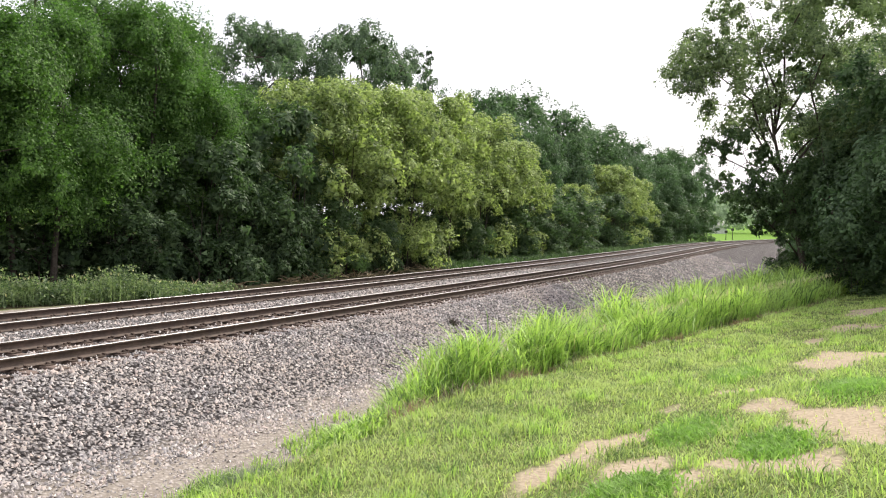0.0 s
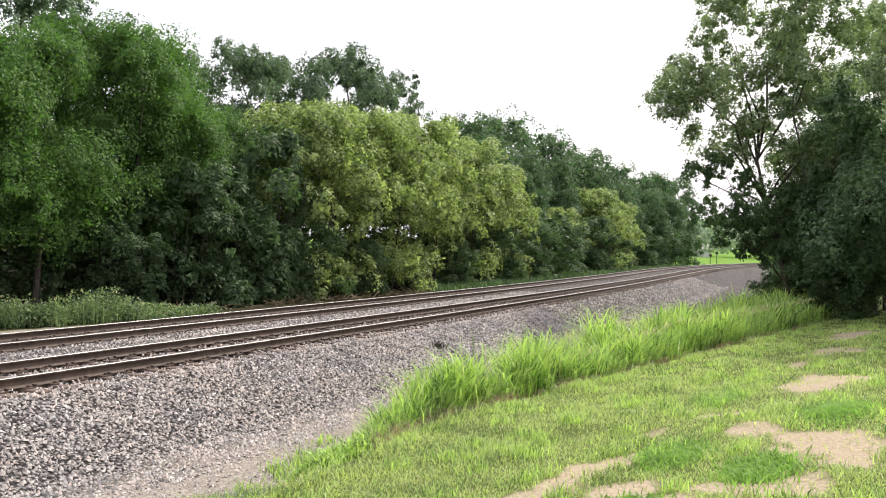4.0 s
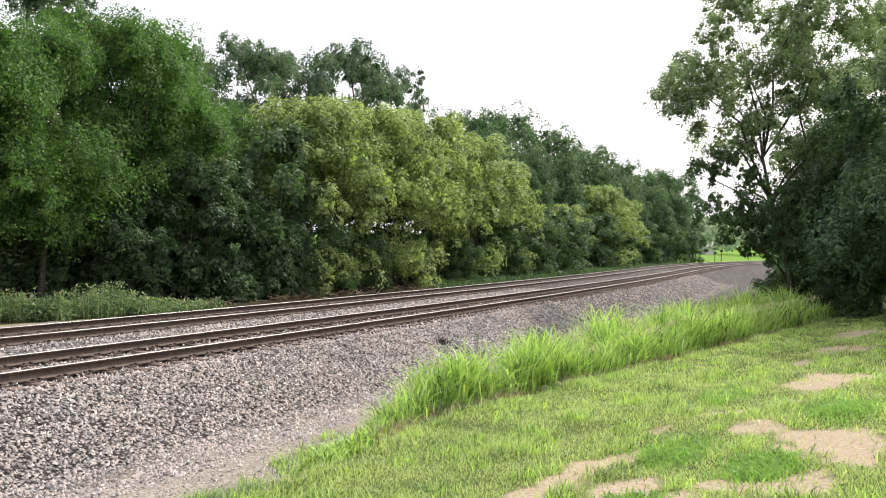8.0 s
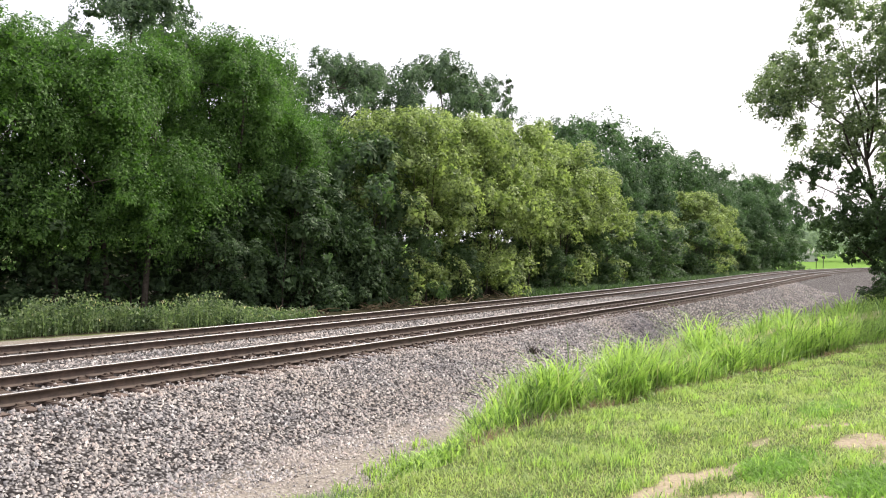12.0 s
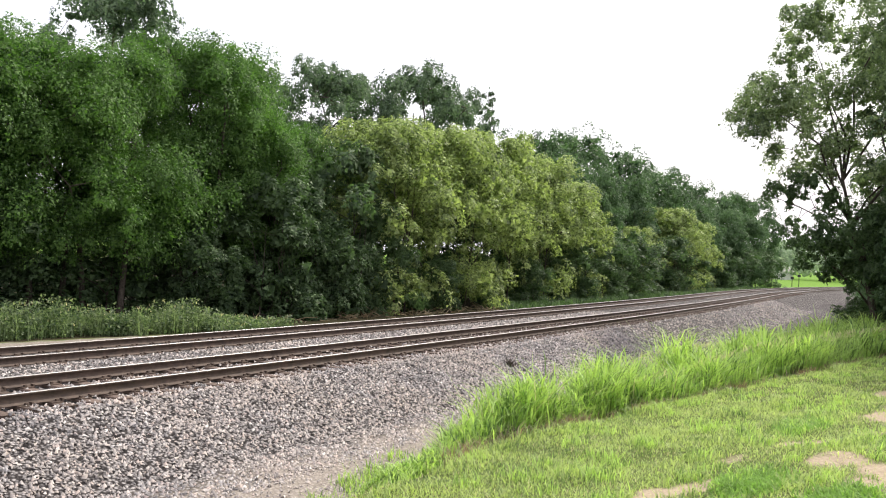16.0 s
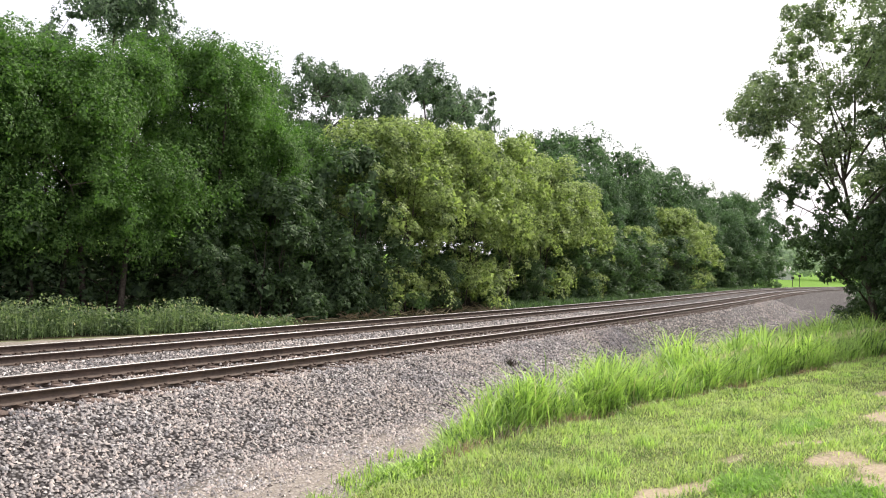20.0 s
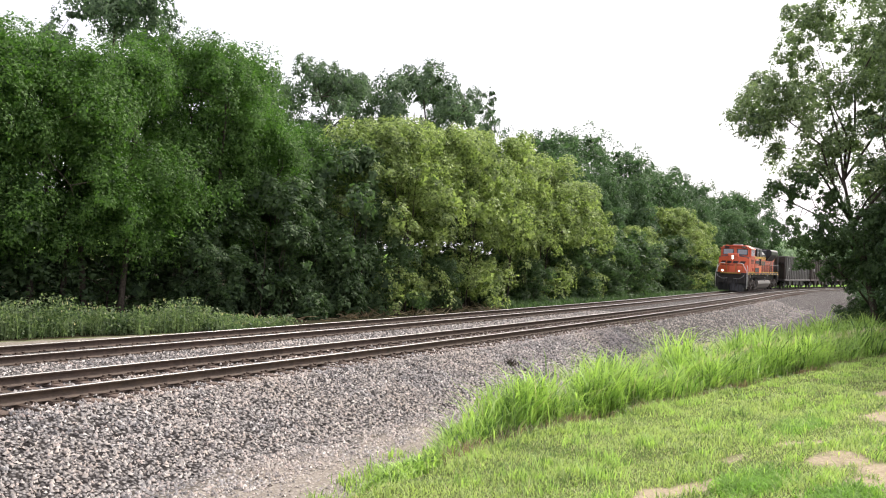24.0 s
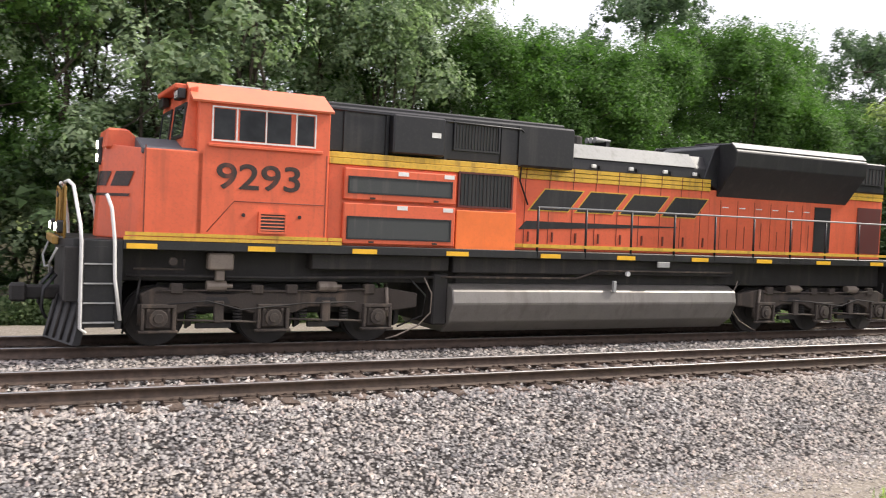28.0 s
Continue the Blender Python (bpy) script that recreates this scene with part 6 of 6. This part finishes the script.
def build_car(mat, label):
    """An open-topped ribbed coal hopper with sloped ends, 16.6 m over couplers."""
    car = thing("hopper_car", label, "freight car", "coal cars behind the locomotive")
    a, b, w = 0.72, 15.88, 1.50
    for s in (-1, 1):
        y0, y1 = sorted((s * (w - 0.05), s * w))
        side = slab("side_sheet", car, mat, a + 0.05, b - 0.05, y0, y1, 1.20, 4.00)
        bm = bmesh.new()
        box(bm, a, a + 0.11, *sorted((s * w, s * (w + 0.09))), 1.20, 4.0, 0.012)
        rib = bpy.data.meshes.new("rib")
        bm.to_mesh(rib), bm.free()
        rib.materials.append(mat)
        for i in range(15):
            put("rib", rib, side, "", Matrix.Translation((i * (b - a - 0.11) / 14, 0, 0)))
        slab("top_chord", car, mat, a, b, *sorted((s * (w - 0.10), s * (w + 0.10))), 4.0, 4.14, 0.02)
        slab("side_sill", car, mat, a - 0.5, b + 0.5, *sorted((s * (w - 0.10), s * (w + 0.10))), 1.02, 1.22, 0.02)
        for k, e in ((a, -1), (b, 1)):
            bar("ladder_rail", car, mat, [(k + e * 0.42, s * 1.45, 0.8), (k + e * 0.42, s * 1.45, 3.2), (k, s * 1.45, 4.0)], 0.025)
            for z in (0.85, 1.2, 1.55, 1.9, 2.25, 2.6, 2.95):
                bar("rung", car, mat, [(k + e * 0.02, s * 1.47, z), (k + e * 0.42, s * 1.47, z)], 0.014, "", 5)
        for x0, dx, z in ((2.2, 0.62, 2.55), (12.4, 1.0, 2.3), (2.3, 0.4, 2.35)):
            slab("stencil", side, WHITE, x0, x0 + dx, *sorted((s * w, s * (w + 0.004))), z, z + 0.13, 0.0, "faded white stencilled bar")
    for k, e in ((a, -1), (b, 1)):
        shape("end_slope", car, mat, [(k, 4.0), (k - e * 0.06, 4.0), (k - e * 2.1, 1.3), (k - e * 2.0, 1.25)] if e < 0 else [(k, 4.0), (k - 2.0, 1.25), (k - 2.1, 1.3), (k - 0.06, 4.0)], -1.45, 1.45, "y", 0.0, "sloped end sheet")
        for y in (-1.40, -0.5, 0.5, 1.40):
            slab("end_post", car, mat, *sorted((k, k + e * 0.10)), y - 0.05, y + 0.05, 1.2, 4.0)
        slab("end_chord", car, mat, *sorted((k - 0.08, k + 0.08)), -1.5, 1.5, 4.0, 4.14)
        slab("platform", car, GEAR_DARK, *sorted((k - e * 1.6, k + e * 0.55)), -1.4, 1.4, 1.05, 1.2)
        slab("coupler", car, GEAR, *sorted((k + e * 0.4, k + e * 1.0)), -0.12, 0.12, 0.78, 1.0, 0.02)
        bm = bmesh.new()
        disc(bm, (k + e * 0.14, 0.7, 2.6), 0.28, 0.06, "x", 16, 0.01)
        part("brake_wheel", bm, GEAR_DARK, car)
    slab("centre_sill", car, GEAR_DARK, a - 0.4, b + 0.4, -0.3, 0.3, 0.75, 1.05)
    for x in (4.7, 7.3, 9.3, 11.9):
        bm = bmesh.new()
        prism(bm, [(x - 1.1, 1.2), (x + 1.1, 1.2), (x + 0.4, 0.45), (x - 0.4, 0.45)], -1.3, 1.3, "y")
        part("hopper_chute", bm, mat, car)
    g = np.random.default_rng(3)
    xs, ys = np.meshgrid(np.linspace(a + 0.3, b - 0.3, 40), np.linspace(-1.42, 1.42, 9), indexing="ij")
    zs = 3.55 + 0.28 * np.cos(ys * 1.1) - 0.5 * smooth(np.abs(xs - 8.3), 6.0, 7.4) + g.normal(0, 0.03, xs.shape)
    i = np.arange(xs.size).reshape(xs.shape)
    f = np.stack([i[:-1, :-1], i[1:, :-1], i[1:, 1:], i[:-1, 1:]], -1).reshape(-1, 4)
    put("coal_load", fast_mesh("coal_load", np.stack([xs, ys, zs], -1).reshape(-1, 3), f, COAL), car, "heaped black coal")
    car_bogie(car, 2.45)
    car_bogie(car, 14.15)
    return car


TRAIN = [(build_loco(), 0.0, 5.29, 19.80)]
grey_car = build_car(CAR_GREY, "weathered grey ribbed coal hopper car behind the locomotive")
brown_car = build_car(CAR_BROWN, "weathered brown ribbed coal hopper car in the train")
for k in range(9):
    first = brown_car if k in (1, 2, 6) else grey_car
    ob = first if k in (0, 1) else copy_thing(first, Matrix())
    TRAIN.append((ob, 26.0 + 16.6 * k, 2.45, 14.15))


build_distance()


def train_pose(head, front, rear):
    """A vehicle's pose whose origin lies head metres along the far track, standing on two bogies."""
    (x0, y0, _), (x1, y1, _) = line(head + front, SPACING), line(head + rear, SPACING)
    a = math.atan2(y1 - y0, x1 - x0)
    return Matrix.Translation((x0 - front * math.cos(a), y0 - front * math.sin(a), -0.06)) @ Matrix.Rotation(a, 4, "Z")


def head_at(t):
    """Where the train's front is along the line: it slows a little as it comes near."""
    k = 28.0 - t
    if k > 4.5:
        return 104.2 + 27.0 * (k - 4.5)
    return float(np.interp(k, [0.5 * i for i in range(10)], [-0.83, 9.4, 19.8, 30.5, 41.5, 52.8, 64.8, 77.8, 91.0, 104.2]))


def motions():
    for ob, behind, front, rear in TRAIN:
        walk(ob, [(t, train_pose(head_at(t) + behind, front, rear)) for t in list(range(0, 22)) + [22 + 0.5 * k for k in range(13)]])
    # the wheels turn while the train is in view
    for w in [o for ob, _, _, _ in TRAIN for o in ob.children_recursive if o.name.startswith("wheelset")]:
        x, _, r = w.location
        spin = math.degrees(20.75 / r)
        walk(w, [(0.0, pose(x, 0, r))] + [(22.5 + k / FPS, pose(x, 0, r, 0, -spin * k / FPS)) for k in range(166)])


motions()
